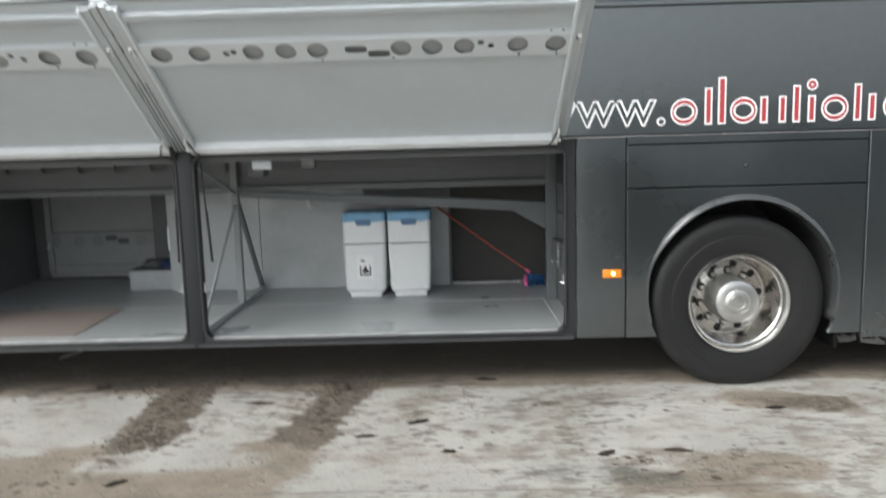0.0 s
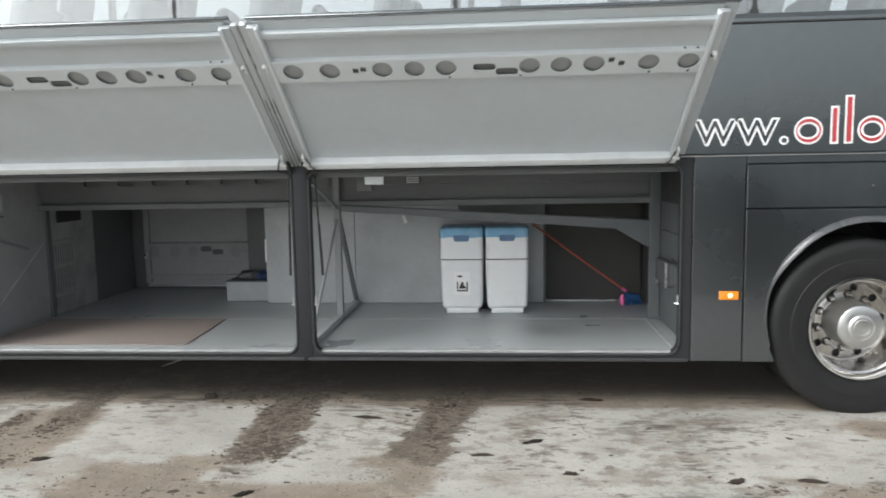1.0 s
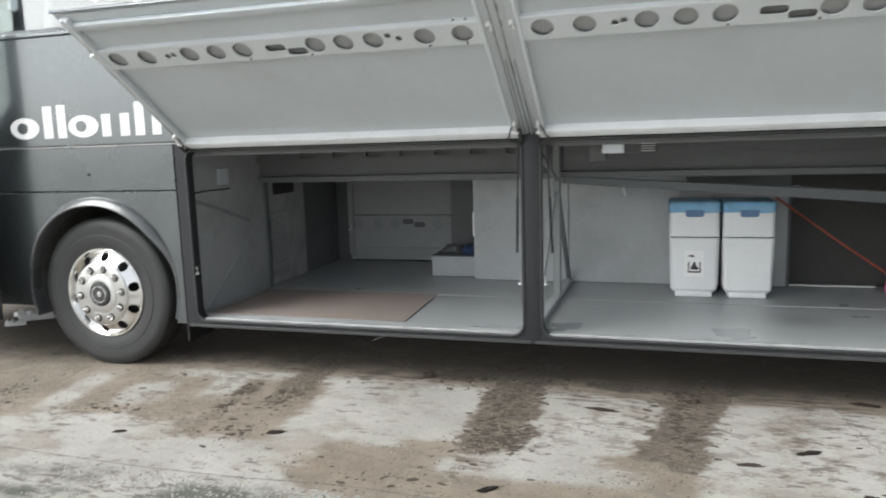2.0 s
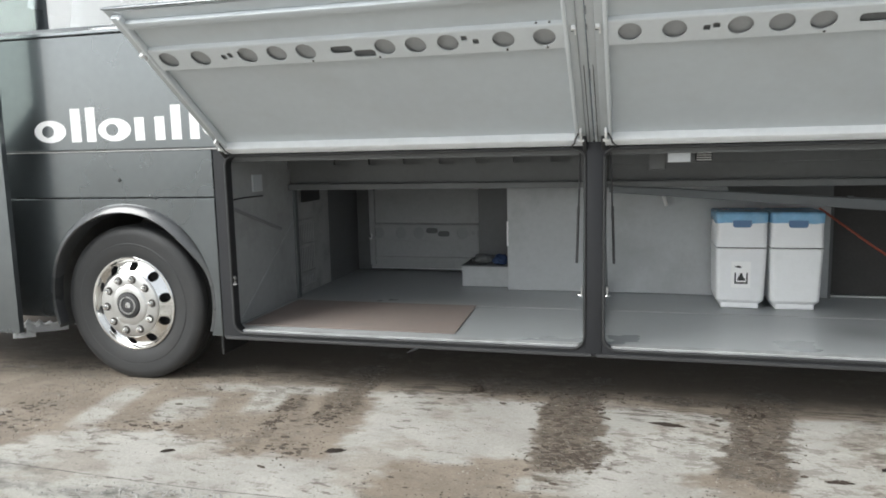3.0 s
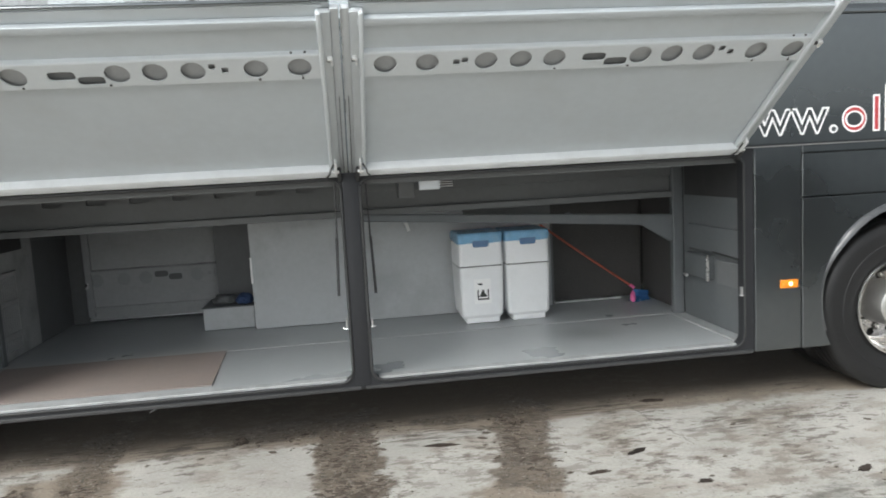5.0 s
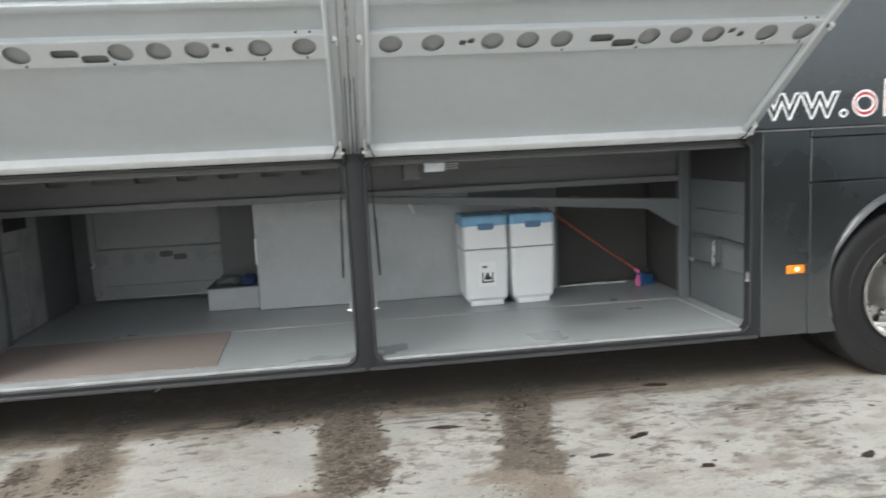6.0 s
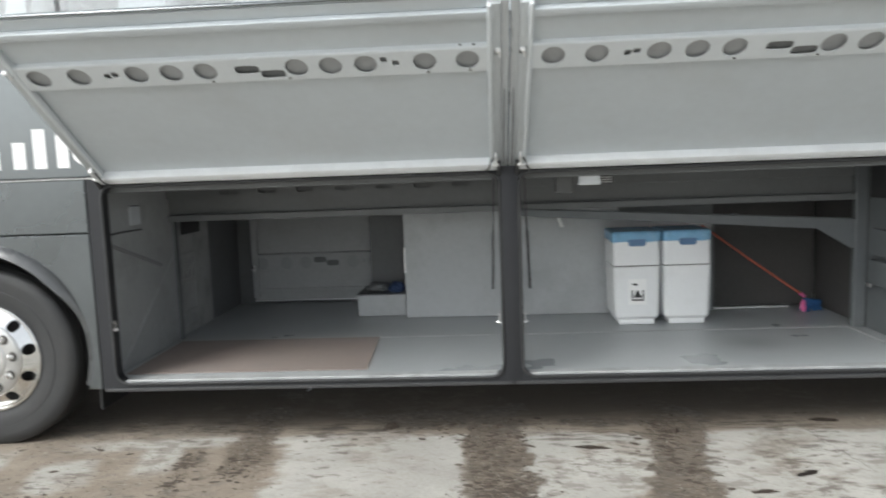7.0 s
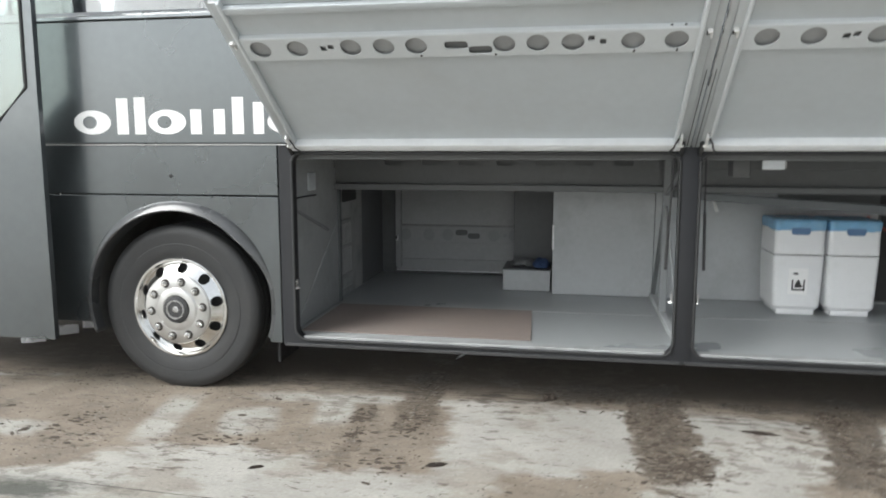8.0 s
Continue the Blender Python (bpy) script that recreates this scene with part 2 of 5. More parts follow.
def concrete():
    """Worn concrete with brown damp stains, each an ellipse with a ragged edge."""
    m = bpy.data.materials.new("stained_concrete")
    m.use_nodes = True
    n, l = m.node_tree.nodes, m.node_tree.links
    b = n["Principled BSDF"]
    co = n.new("ShaderNodeTexCoord").outputs["Object"]

    def noise_tex(scale, detail=8, rough=0.6, stretch=None, dist=0.0):
        t = n.new("ShaderNodeTexNoise")
        t.inputs["Scale"].default_value, t.inputs["Detail"].default_value, t.inputs["Roughness"].default_value = scale, detail, rough
        t.inputs["Distortion"].default_value = dist
        if stretch:
            mp = n.new("ShaderNodeMapping")
            mp.inputs["Scale"].default_value = stretch
            l.new(co, mp.inputs["Vector"]), l.new(mp.outputs[0], t.inputs["Vector"])
        else:
            l.new(co, t.inputs["Vector"])
        return t

    def math_node(op, a, bb=None, clamp=False):
        x = n.new("ShaderNodeMath")
        x.operation, x.use_clamp = op, clamp
        for i, v in enumerate((a, bb)):
            if v is None:
                continue
            if isinstance(v, (int, float)):
                x.inputs[i].default_value = v
            else:
                l.new(v, x.inputs[i])
        return x.outputs[0]

    def remap(v, a, bb, c=0.0, d=1.0):
        r = n.new("ShaderNodeMapRange")
        r.interpolation_type = "SMOOTHSTEP"
        for k, x in zip(("From Min", "From Max", "To Min", "To Max"), (a, bb, c, d)):
            r.inputs[k].default_value = x
        l.new(v, r.inputs["Value"])
        return r.outputs[0]

    def mix(f, a, bb):
        x = n.new("ShaderNodeMix")
        x.data_type = "RGBA"
        l.new(f, x.inputs["Factor"])
        for i, v in ((6, a), (7, bb)):
            if isinstance(v, tuple):
                x.inputs[i].default_value = (*v, 1)
            else:
                l.new(v, x.inputs[i])
        return x.outputs[2]

    def blots(items):
        """Signed distance in metres, roughly, from a list of squarish ellipses: below 0 inside them."""
        field = None
        for x, y, a, c, turn in items:
            mp = n.new("ShaderNodeMapping")
            mp.vector_type = "TEXTURE"
            mp.inputs["Location"].default_value = (x, y, 0)
            mp.inputs["Rotation"].default_value = (0, 0, radians(turn))
            mp.inputs["Scale"].default_value = (a, c, 1)
            l.new(co, mp.inputs["Vector"])
            sq, ln = n.new("ShaderNodeVectorMath"), n.new("ShaderNodeVectorMath")
            sq.operation, ln.operation = "MULTIPLY", "LENGTH"
            l.new(mp.outputs[0], sq.inputs[0]), l.new(mp.outputs[0], sq.inputs[1]), l.new(sq.outputs[0], ln.inputs[0])
            d = math_node("MULTIPLY", math_node("SUBTRACT", math_node("SQRT", ln.outputs["Value"]), 1.0), min(a, c))
            field = d if field is None else math_node("MINIMUM", field, d)
        return field

    def centred(tex, amount):
        return math_node("MULTIPLY", math_node("SUBTRACT", tex.outputs["Fac"], 0.5), amount)

    def total(*items):
        value = items[0]
        for q in items[1:]:
            value = math_node("ADD", value, q)
        return value

    edge = noise_tex(2.4, 4, 0.55)
    crumb = noise_tex(11, 7, 0.65, (0.75, 1.5, 1))
    rake = noise_tex(9, 6, 0.62, (0.35, 1.9, 1))
    ragged = total(centred(edge, 0.42), centred(crumb, 0.2), centred(rake, 0.12))
    edge_b = noise_tex(1.7, 4, 0.55)
    ragged_b = total(centred(edge_b, 0.4), centred(crumb, 0.2), centred(rake, 0.1))
    stain = remap(total(blots(STAINS), ragged), 0.02, -0.03)
    # thin brown film, broken by pale islands; it spreads along the coach
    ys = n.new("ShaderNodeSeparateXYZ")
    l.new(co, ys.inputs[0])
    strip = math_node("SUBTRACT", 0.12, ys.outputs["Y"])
    far_film = noise_tex(0.55, 3, 0.5)
    away = math_node("MAXIMUM", math_node("MULTIPLY", math_node("SUBTRACT", 0.6, far_film.outputs["Fac"]), 2.0), math_node("ADD", ys.outputs["Y"], 1.45))
    spread = math_node("MINIMUM", math_node("MINIMUM", blots(FILMS), strip), away)
    film = remap(math_node("MAXIMUM", total(spread, ragged_b), math_node("MULTIPLY", total(blots(ISLANDS), centred(crumb, 0.12)), -1.0)), 0.045, -0.045)
    # pale cement skin, cloudy, with faint worn patches
    cloud = noise_tex(1.3, 8, 0.62)
    blot = noise_tex(4.5, 10, 0.7, (0.7, 1.4, 1))
    pale = mix(remap(cloud.outputs["Fac"], 0.3, 0.7), (0.36, 0.346, 0.314), (0.47, 0.456, 0.417))
    pale = mix(remap(blot.outputs["Fac"], 0.5, 0.66, 0.0, 0.5), pale, (0.29, 0.268, 0.242))
    tan_tone = noise_tex(3.2, 8, 0.66)
    tan = mix(remap(tan_tone.outputs["Fac"], 0.35, 0.66), (0.195, 0.157, 0.118), (0.272, 0.226, 0.175))
    faint = noise_tex(2.1, 9, 0.66, (0.8, 1.3, 1))
    pale = mix(remap(faint.outputs["Fac"], 0.5, 0.6, 0.0, 0.45), pale, tan)
    colour = mix(math_node("MULTIPLY", film, 0.9), pale, tan)
    damp_tone = noise_tex(4.2, 10, 0.72)
    damp = mix(remap(damp_tone.outputs["Fac"], 0.33, 0.66), (0.105, 0.083, 0.061), (0.195, 0.158, 0.12))
    colour = mix(math_node("MULTIPLY", stain, 0.94), colour, damp)
    # the ground turns darker brown beneath the coach
    coach_brown = remap(total(strip, centred(edge, 0.5), centred(rake, 0.35)), -0.1, -0.42, 0.0, 0.9)
    colour = mix(coach_brown, colour, (0.125, 0.105, 0.084))
    # grey-brown scabs in drifts on the pale skin
    scab = noise_tex(8, 12, 0.74, (0.85, 1.35, 1))
    drift = noise_tex(0.9, 4, 0.55)
    scabs = remap(math_node("ADD", scab.outputs["Fac"], remap(drift.outputs["Fac"], 0.36, 0.64, -0.07, 0.05)), 0.548, 0.58, 0.0, 0.58)
    colour = mix(scabs, colour, (0.185, 0.162, 0.135))
    # crumbly mud in the stains, dark clots and pale dry crumbs
    clot = noise_tex(21, 8, 0.74, (0.85, 1.5, 1))
    colour = mix(math_node("MULTIPLY", stain, remap(clot.outputs["Fac"], 0.475, 0.4, 0.0, 0.85)), colour, (0.05, 0.04, 0.031))
    colour = mix(math_node("MULTIPLY", stain, remap(clot.outputs["Fac"], 0.555, 0.62, 0.0, 0.8)), colour, (0.33, 0.29, 0.24))
    # raked lines left by a broom near the sill
    comb = noise_tex(7, 6, 0.68, (0.55, 4.2, 1))
    combed = remap(total(blots(RAKED), centred(edge, 0.4), centred(crumb, 0.2)), 0.05, -0.08)
    colour = mix(math_node("MULTIPLY", combed, remap(comb.outputs["Fac"], 0.5, 0.55, 0.0, 0.9)), colour, (0.085, 0.069, 0.056))
    # short dark flecks lying along the coach: sparse and in drifts on the pale skin, crowded in the stains
    streak = noise_tex(10, 7, 0.7, (0.75, 1.9, 1))
    crowd = noise_tex(1.5, 5, 0.6)
    lots = math_node("ADD", math_node("MULTIPLY", stain, 0.05), remap(crowd.outputs["Fac"], 0.38, 0.62, -0.08, 0.085))
    fleck = remap(math_node("ADD", streak.outputs["Fac"], lots), 0.6, 0.66, 0.0, 0.8)
    colour = mix(fleck, colour, (0.12, 0.1, 0.082))
    speck = noise_tex(26, 6, 0.75, (0.8, 1.5, 1))
    specks = remap(math_node("ADD", speck.outputs["Fac"], math_node("ADD", math_node("MULTIPLY", stain, 0.06), math_node("MULTIPLY", film, 0.005))), 0.61, 0.69, 0.0, 0.75)
    colour = mix(specks, colour, (0.065, 0.054, 0.045))
    chips = noise_tex(48, 4, 0.7)
    colour = mix(remap(math_node("ADD", chips.outputs["Fac"], math_node("MULTIPLY", stain, 0.03)), 0.64, 0.7, 0.0, 0.6), colour, (0.5, 0.49, 0.47))
    moss = remap(total(blots(MOSS), centred(edge, 0.3), centred(blot, 0.5)), 0.04, -0.1, 0.0, 0.9)
    colour = mix(moss, colour, (0.08, 0.083, 0.07))
    grain = noise_tex(60, 6, 0.7)
    gr = n.new("ShaderNodeMix")
    gr.data_type, gr.blend_type = "RGBA", "MULTIPLY"
    gr.inputs["Factor"].default_value = 0.4
    l.new(colour, gr.inputs[6])
    l.new(remap(grain.outputs["Fac"], 0.25, 0.75, 0.6, 1.3), gr.inputs[7])
    l.new(gr.outputs[2], b.inputs["Base Color"])
    l.new(remap(stain, 0, 1, 0.88, 0.62), b.inputs["Roughness"])
    bn = n.new("ShaderNodeBump")
    bn.inputs["Strength"].default_value, bn.inputs["Distance"].default_value = 0.6, 0.006
    l.new(total(grain.outputs["Fac"], math_node("MULTIPLY", streak.outputs["Fac"], 1.2), math_node("MULTIPLY", math_node("MULTIPLY", clot.outputs["Fac"], stain), 2.5)), bn.inputs["Height"])
    l.new(bn.outputs[0], b.inputs["Normal"])
    return m


# centre, half sizes, turn
STAINS = [
    (-0.69, -0.1, 0.18, 0.7, 0), (-0.62, -0.62, 0.17, 0.18, -8), (0.35, 0.0, 0.17, 0.45, -12), (0.24, -0.5, 0.16, 0.28, -8),
    (-2.05, -0.02, 0.1, 0.45, 2), (-2.08, 0.35, 0.13, 0.5, 4), (-2.36, -0.42, 0.025, 0.2, 8), (-0.85, 0.3, 0.5, 0.1, 0), (-0.05, 0.3, 0.4, 0.07, 0), (-1.2, 0.42, 0.4, 0.12, 0), (3.05, -0.3, 0.3, 0.08, -10),
]
FILMS = [
    (-2.2, -0.45, 0.36, 0.5, 6), (-1.2, -1.12, 0.36, 0.27, 5), (-0.6, -1.27, 0.6, 0.24, 3), (0.08, -1.15, 0.2, 0.42, -10), (-4.4, -0.45, 0.8, 0.7, 15), (-3.35, -0.35, 0.8, 0.5, 10), (-4.1, -0.95, 0.45, 0.3, 10),
    (-2.68, -0.58, 0.3, 0.27, 15), (2.44, -1.1, 0.42, 0.13, -10), (3.1, -0.27, 0.36, 0.14, -15), (-3.6, 0.2, 1.2, 0.34, 0), (-2.5, 0.24, 0.6, 0.12, 0), (1.5, 0.3, 0.5, 0.12, 0), (2.1, -1.3, 0.3, 0.12, 0), (0.16, -0.85, 0.16, 0.25, -8), (-0.95, -0.85, 0.2, 0.12, 0),
]
ISLANDS = [(-3.5, -0.45, 0.1, 0.34, 10), (-3.0, -0.42, 0.16, 0.2, 20), (-2.6, 0.03, 0.44, 0.08, 4), (-2.57, -0.14, 0.11, 0.24, 12), (-0.33, -0.97, 0.36, 0.1, 3), (-4.3, -0.75, 0.2, 0.1, 0)]
RAKED = [(-2.55, 0.27, 0.55, 0.12, 0), (-1.55, 0.24, 0.6, 0.13, 0), (0.8, 0.22, 0.6, 0.09, 0), (-0.2, 0.1, 0.3, 0.15, 0), (1.5, -0.2, 0.4, 0.12, 0)]
MOSS = [(-3.9, -1.4, 0.6, 0.14, 0), (-3.2, -1.5, 0.5, 0.06, 0), (-1.8, -1.6, 0.34, 0.13, 4), (-1.3, -1.58, 0.2, 0.05, 0), (-2.6, -1.72, 0.2, 0.06, 0), (1.48, -1.2, 0.12, 0.06, 0), (1.98, -1.24, 0.2, 0.06, 0)]
CONCRETE = concrete()


# ---- mesh helpers ----
def part(name, bm, material, parent=None, label="", smooth=False):
    me = bpy.data.meshes.new(name)
    bmesh.ops.recalc_face_normals(bm, faces=bm.faces)
    bm.to_mesh(me)
    bm.free()
    me.materials.append(material)
    if smooth:
        me.polygons.foreach_set("use_smooth", [True] * len(me.polygons))
        me.set_sharp_from_angle(angle=radians(35))
    ob = new(name, me)
    ob.parent = parent
    if label:
        ob["label"] = label
    return ob


def empty(name, parent=None):
    ob = new(name)
    ob.empty_display_size = 0.1
    ob.parent = parent
    return ob


def same(name, ob, m, parent):
    """Another object on ob's mesh."""
    c = new(name, ob.data)
    c.parent = parent
    c.matrix_basis = m
    return c


def box(x0, x1, y0, y1, z0, z1, bevel=0.0, seg=2, m=None, bm=None):
    bm = bm or bmesh.new()
    mm = Matrix.LocRotScale(((x0 + x1) / 2, (y0 + y1) / 2, (z0 + z1) / 2), None, (x1 - x0, y1 - y0, z1 - z0))
    r = bmesh.ops.create_cube(bm, size=1, matrix=(m @ mm) if m else mm)
    if bevel:
        es = list({e for v in r["verts"] for e in v.link_edges})
        bmesh.ops.bevel(bm, geom=es, offset=bevel, segments=seg, affect="EDGES", profile=0.5)
    return bm


def tube(points, r, n=10, bm=None, caps=True, squash=1.0):
    """A round bar along a line of points."""
    bm = bm or bmesh.new()
    ps = [Vector(p) for p in points]
    rings = []
    for i, p in enumerate(ps):
        d = (ps[min(i + 1, len(ps) - 1)] - ps[max(i - 1, 0)]).normalized()
        side = d.cross(Vector((0, 0, 1)) if abs(d.z) < 0.9 else Vector((1, 0, 0))).normalized()
        up = side.cross(d)
        rings.append([bm.verts.new(p + side * r * math.cos(a) + up * r * squash * math.sin(a)) for a in (2 * math.pi * k / n for k in range(n))])
    for a, b in zip(rings, rings[1:]):
        for k in range(n):
            bm.faces.new((a[k], a[(k + 1) % n], b[(k + 1) % n], b[k]))
    if caps:
        bm.faces.new(rings[0]), bm.faces.new(rings[-1][::-1])
    return bm


def bar(p, q, w, h, bm=None, bevel=0.004):
    """A square section from p to q, w wide and h deep."""
    p, q = Vector(p), Vector(q)
    d = q - p
    m = Matrix.Translation((p + q) / 2) @ d.to_track_quat("Z", "Y").to_matrix().to_4x4()
    return box(-w / 2, w / 2, -h / 2, h / 2, -d.length / 2, d.length / 2, bevel, 1, m, bm)


def lathe(profile, n=64, bm=None, close=False):
    """Turned about the y axis: pairs of (y, radius)."""
    bm = bm or bmesh.new()
    rings = []
    for y, r in profile:
        rings.append([bm.verts.new((r * math.cos(a), y, r * math.sin(a))) for a in (2 * math.pi * k / n for k in range(n))] if r > 1e-5 else [bm.verts.new((0, y, 0))] * n)
    pairs = list(zip(rings, rings[1:])) + ([(rings[-1], rings[0])] if close else [])
    for a, b in pairs:
        for k in range(n):
            f = []
            for v in (a[k], a[(k + 1) % n], b[(k + 1) % n], b[k]):
                if v not in f:
                    f.append(v)
            if len(f) > 2:
                bm.faces.new(f)
    return bm


def slab(outline, y0, y1, bevel=0.0, bm=None):
    """A plate in the xz plane from an outline, between y0 and y1."""
    bm = bm or bmesh.new()
    front = [bm.verts.new((x, y0, z)) for x, z in outline]
    back = [bm.verts.new((x, y1, z)) for x, z in outline]
    f = bm.faces.new(front)
    bm.faces.new(back[::-1])
    k = len(outline)
    for i in range(k):
        bm.faces.new((front[i], back[i], back[(i + 1) % k], front[(i + 1) % k]))
    if bevel:
        bmesh.ops.bevel(bm, geom=list(f.edges), offset=bevel, segments=1, affect="EDGES")
    return bm


def rounded(x0, x1, z0, z1, radii, n=7):
    """The outline of a rectangle with round corners: radii from the lower left, against the clock seen along y."""
    pts = []
    for (cx, cz, a0), r in zip(((x0, z0, 180), (x1, z0, 270), (x1, z1, 0), (x0, z1, 90)), radii):
        ox = cx + (r if cx == x0 else -r)
        oz = cz + (r if cz == z0 else -r)
        for k in range(n):
            a = radians(a0 + 90 * k / (n - 1))
            pts.append((ox + r * math.cos(a), oz + r * math.sin(a)))
    return pts


def ring_plate(outer, inner, y0, y1, bm=None):
    """A frame between two outlines of as many points."""
    bm = bm or bmesh.new()
    k = len(outer)
    loops = [[bm.verts.new((x, y, z)) for x, z in o] for o, y in ((outer, y0), (inner, y0), (inner, y1), (outer, y1))]
    for a, b in zip(loops, loops[1:] + loops[:1]):
        for i in range(k):
            bm.faces.new((a[i], a[(i + 1) % k], b[(i + 1) % k], b[i]))
    return bm


def holed(bm, place, u0, u1, v0, v1, hole=None, depth=0.02, n=28, square=2.0):
    """A cell of sheet with a hole (centre u, v, half sizes); place(u, v, w) gives the point."""
    if hole is None:
        bm.faces.new([bm.verts.new(place(u, v, 0)) for u, v in ((u0, v0), (u1, v0), (u1, v1), (u0, v1))])
        return
    cu, cv, a, b = hole
    angles = [2 * math.pi * k / n for k in range(n)] + [math.atan2(v - cv, u - cu) % (2 * math.pi) for u in (u0, u1) for v in (v0, v1)]
    angles = sorted(set(round(x, 5) for x in angles))
    rim, inn, deep = [], [], []
    for t in angles:
        c, s = math.cos(t), math.sin(t)
        reach = min(((u1 if c > 0 else u0) - cu) / c if abs(c) > 1e-6 else 9, ((v1 if s > 0 else v0) - cv) / s if abs(s) > 1e-6 else 9)
        rad = (abs(c / a) ** square + abs(s / b) ** square) ** (-1 / square)
        rim.append(bm.verts.new(place(cu + reach * c, cv + reach * s, 0)))
        inn.append(bm.verts.new(place(cu + rad * c, cv + rad * s, 0)))
        deep.append(bm.verts.new(place(cu + rad * c, cv + rad * s, -depth)))
    k = len(angles)
    for i in range(k):
        j = (i + 1) % k
        bm.faces.new((rim[i], rim[j], inn[j], inn[i]))
        bm.faces.new((inn[i], inn[j], deep[j], deep[i]))


# ---- ground ----
bm = bmesh.new()
xs = [-600, -60, -8, -4, 0, 4, 8, 60, 600]
grid = [[bm.verts.new((x, y, 0)) for x in xs] for y in xs]
for j in range(len(xs) - 1):
    for i in range(len(xs) - 1):
        bm.faces.new((grid[j][i], grid[j][i + 1], grid[j + 1][i + 1], grid[j + 1][i]))
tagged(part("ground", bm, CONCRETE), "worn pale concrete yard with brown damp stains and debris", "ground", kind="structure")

# wall added out of view to darken reflections on the coach's rear
yard = tagged(part("wall_south", box(2.7, 60, -4.7, -4.3, 0, 2.0), UNSEENWALL), "plain dark unseen wall added to darken reflections", "wall", kind="structure")

# ---- the coach ----
coach = tagged(empty("coach"), "dark charcoal touring coach with both luggage flaps raised open", "coach")
X0, X1 = -6.4, 6.2          # front and rear
WIDE = 2.55


def arch_panel(x0, x1, z0, z1, cx, cz, r, lift=0.0):
    """Side panel with a round wheel opening in its lower edge."""
    half = math.sqrt(r * r - (cz - z0) ** 2)
    a0 = math.atan2(z0 - cz, -half)
    a1 = math.atan2(z0 - cz, half)
    a0 = a0 if a0 > 0 else a0 + 2 * math.pi
    arc = [(cx + r * math.cos(a0 + (a1 - a0) * k / 32), cz + r * math.sin(a0 + (a1 - a0) * k / 32)) for k in range(33)]
    low = z0 + lift
    arc = [(x, z) for x, z in arc if x > cx or z > low]
    return [(x0, low), (cx - math.sqrt(r * r - (cz - low) ** 2), low)] + arc[0 if lift else 1:] + [(x1, z0), (x1, z1), (x0, z1)]


def rect(x0, x1, z0, z1):
    return [(x0, z0), (x1, z0), (x1, z1), (x0, z1)]


FRONT_AXLE, REAR_AXLE = -3.68, 2.84
AF, AR = (-3.65, 0.575, 0.645), (2.854, 0.613, 0.597)
part("arch_panel", slab(arch_panel(-5.55, -2.962, 0.35, 1.262, *AF, 0.08), 0, 0.03, 0.004), PAINT, coach, "charcoal side panel round the front wheel")
part("arch_panel", slab(arch_panel(2.134, 3.583, 0.335, 1.258, *AR), 0, 0.03, 0.004), PAINT, coach, "charcoal side panel round the rear wheel")
locker = part("locker_panel", slab(rect(-5.55, -2.962, 1.27, 1.574), 0, 0.03, 0.004), PAINT, coach)
part("lock", lathe([(-0.008, 0), (-0.008, 0.009), (-0.004, 0.013), (0.0, 0.013)], 16), BLACK, locker).matrix_basis = pose(-3.667, 0, 1.387)
locker = part("locker_panel", slab(rect(2.134, 3.583, 1.266, 1.525), 0, 0.03, 0.004), PAINT, coach)
part("lock", lathe([(-0.008, 0), (-0.008, 0.009), (-0.004, 0.013), (0.0, 0.013)], 16), BLACK, locker).matrix_basis = pose(2.849, 0, 1.386)
part("side_panel", slab(rect(2.134, 3.583, 1.531, 1.574), 0, 0.03, 0.003), PAINT, coach)
part("side_panel", slab(rect(1.826, 2.127, 0.338, 1.574), 0, 0.03, 0.004), PAINT, coach)
part("side_panel", slab(rect(3.591, X1, 0.3, 1.574), 0, 0.03, 0.004), PAINT, coach)
part("upper_side_panel", slab(rect(-5.55, X1, 1.588, 2.335), 0.0, 0.03, 0.005), PAINT, coach, "long glossy charcoal panel under the windows")
part("front_side_panel", slab(rect(X0, -5.55, 0.43, 2.335), 0.0, 0.03, 0.005), PAINT, coach)
part("crease_strip", box(-5.55, X1, -0.004, 0.03, 1.5755, 1.581, 0.001, 1), SATIN, coach, "thin bright strip along the side")
# waist rail under the windows, sloping inwards
bm = bmesh.new()
prof = [(0.002, 2.337), (-0.006, 2.345), (-0.004, 2.362), (0.012, 2.375), (0.03, 2.395), (0.06, 2.395), (0.06, 2.337)]
for (a, b) in zip(prof, prof[1:]):
    bm.faces.new([bm.verts.new(p) for p in ((X0, *a), (X1, *a), (X1, *b), (X0, *b))])
part("waist_rail", bm, PAINT, coach)
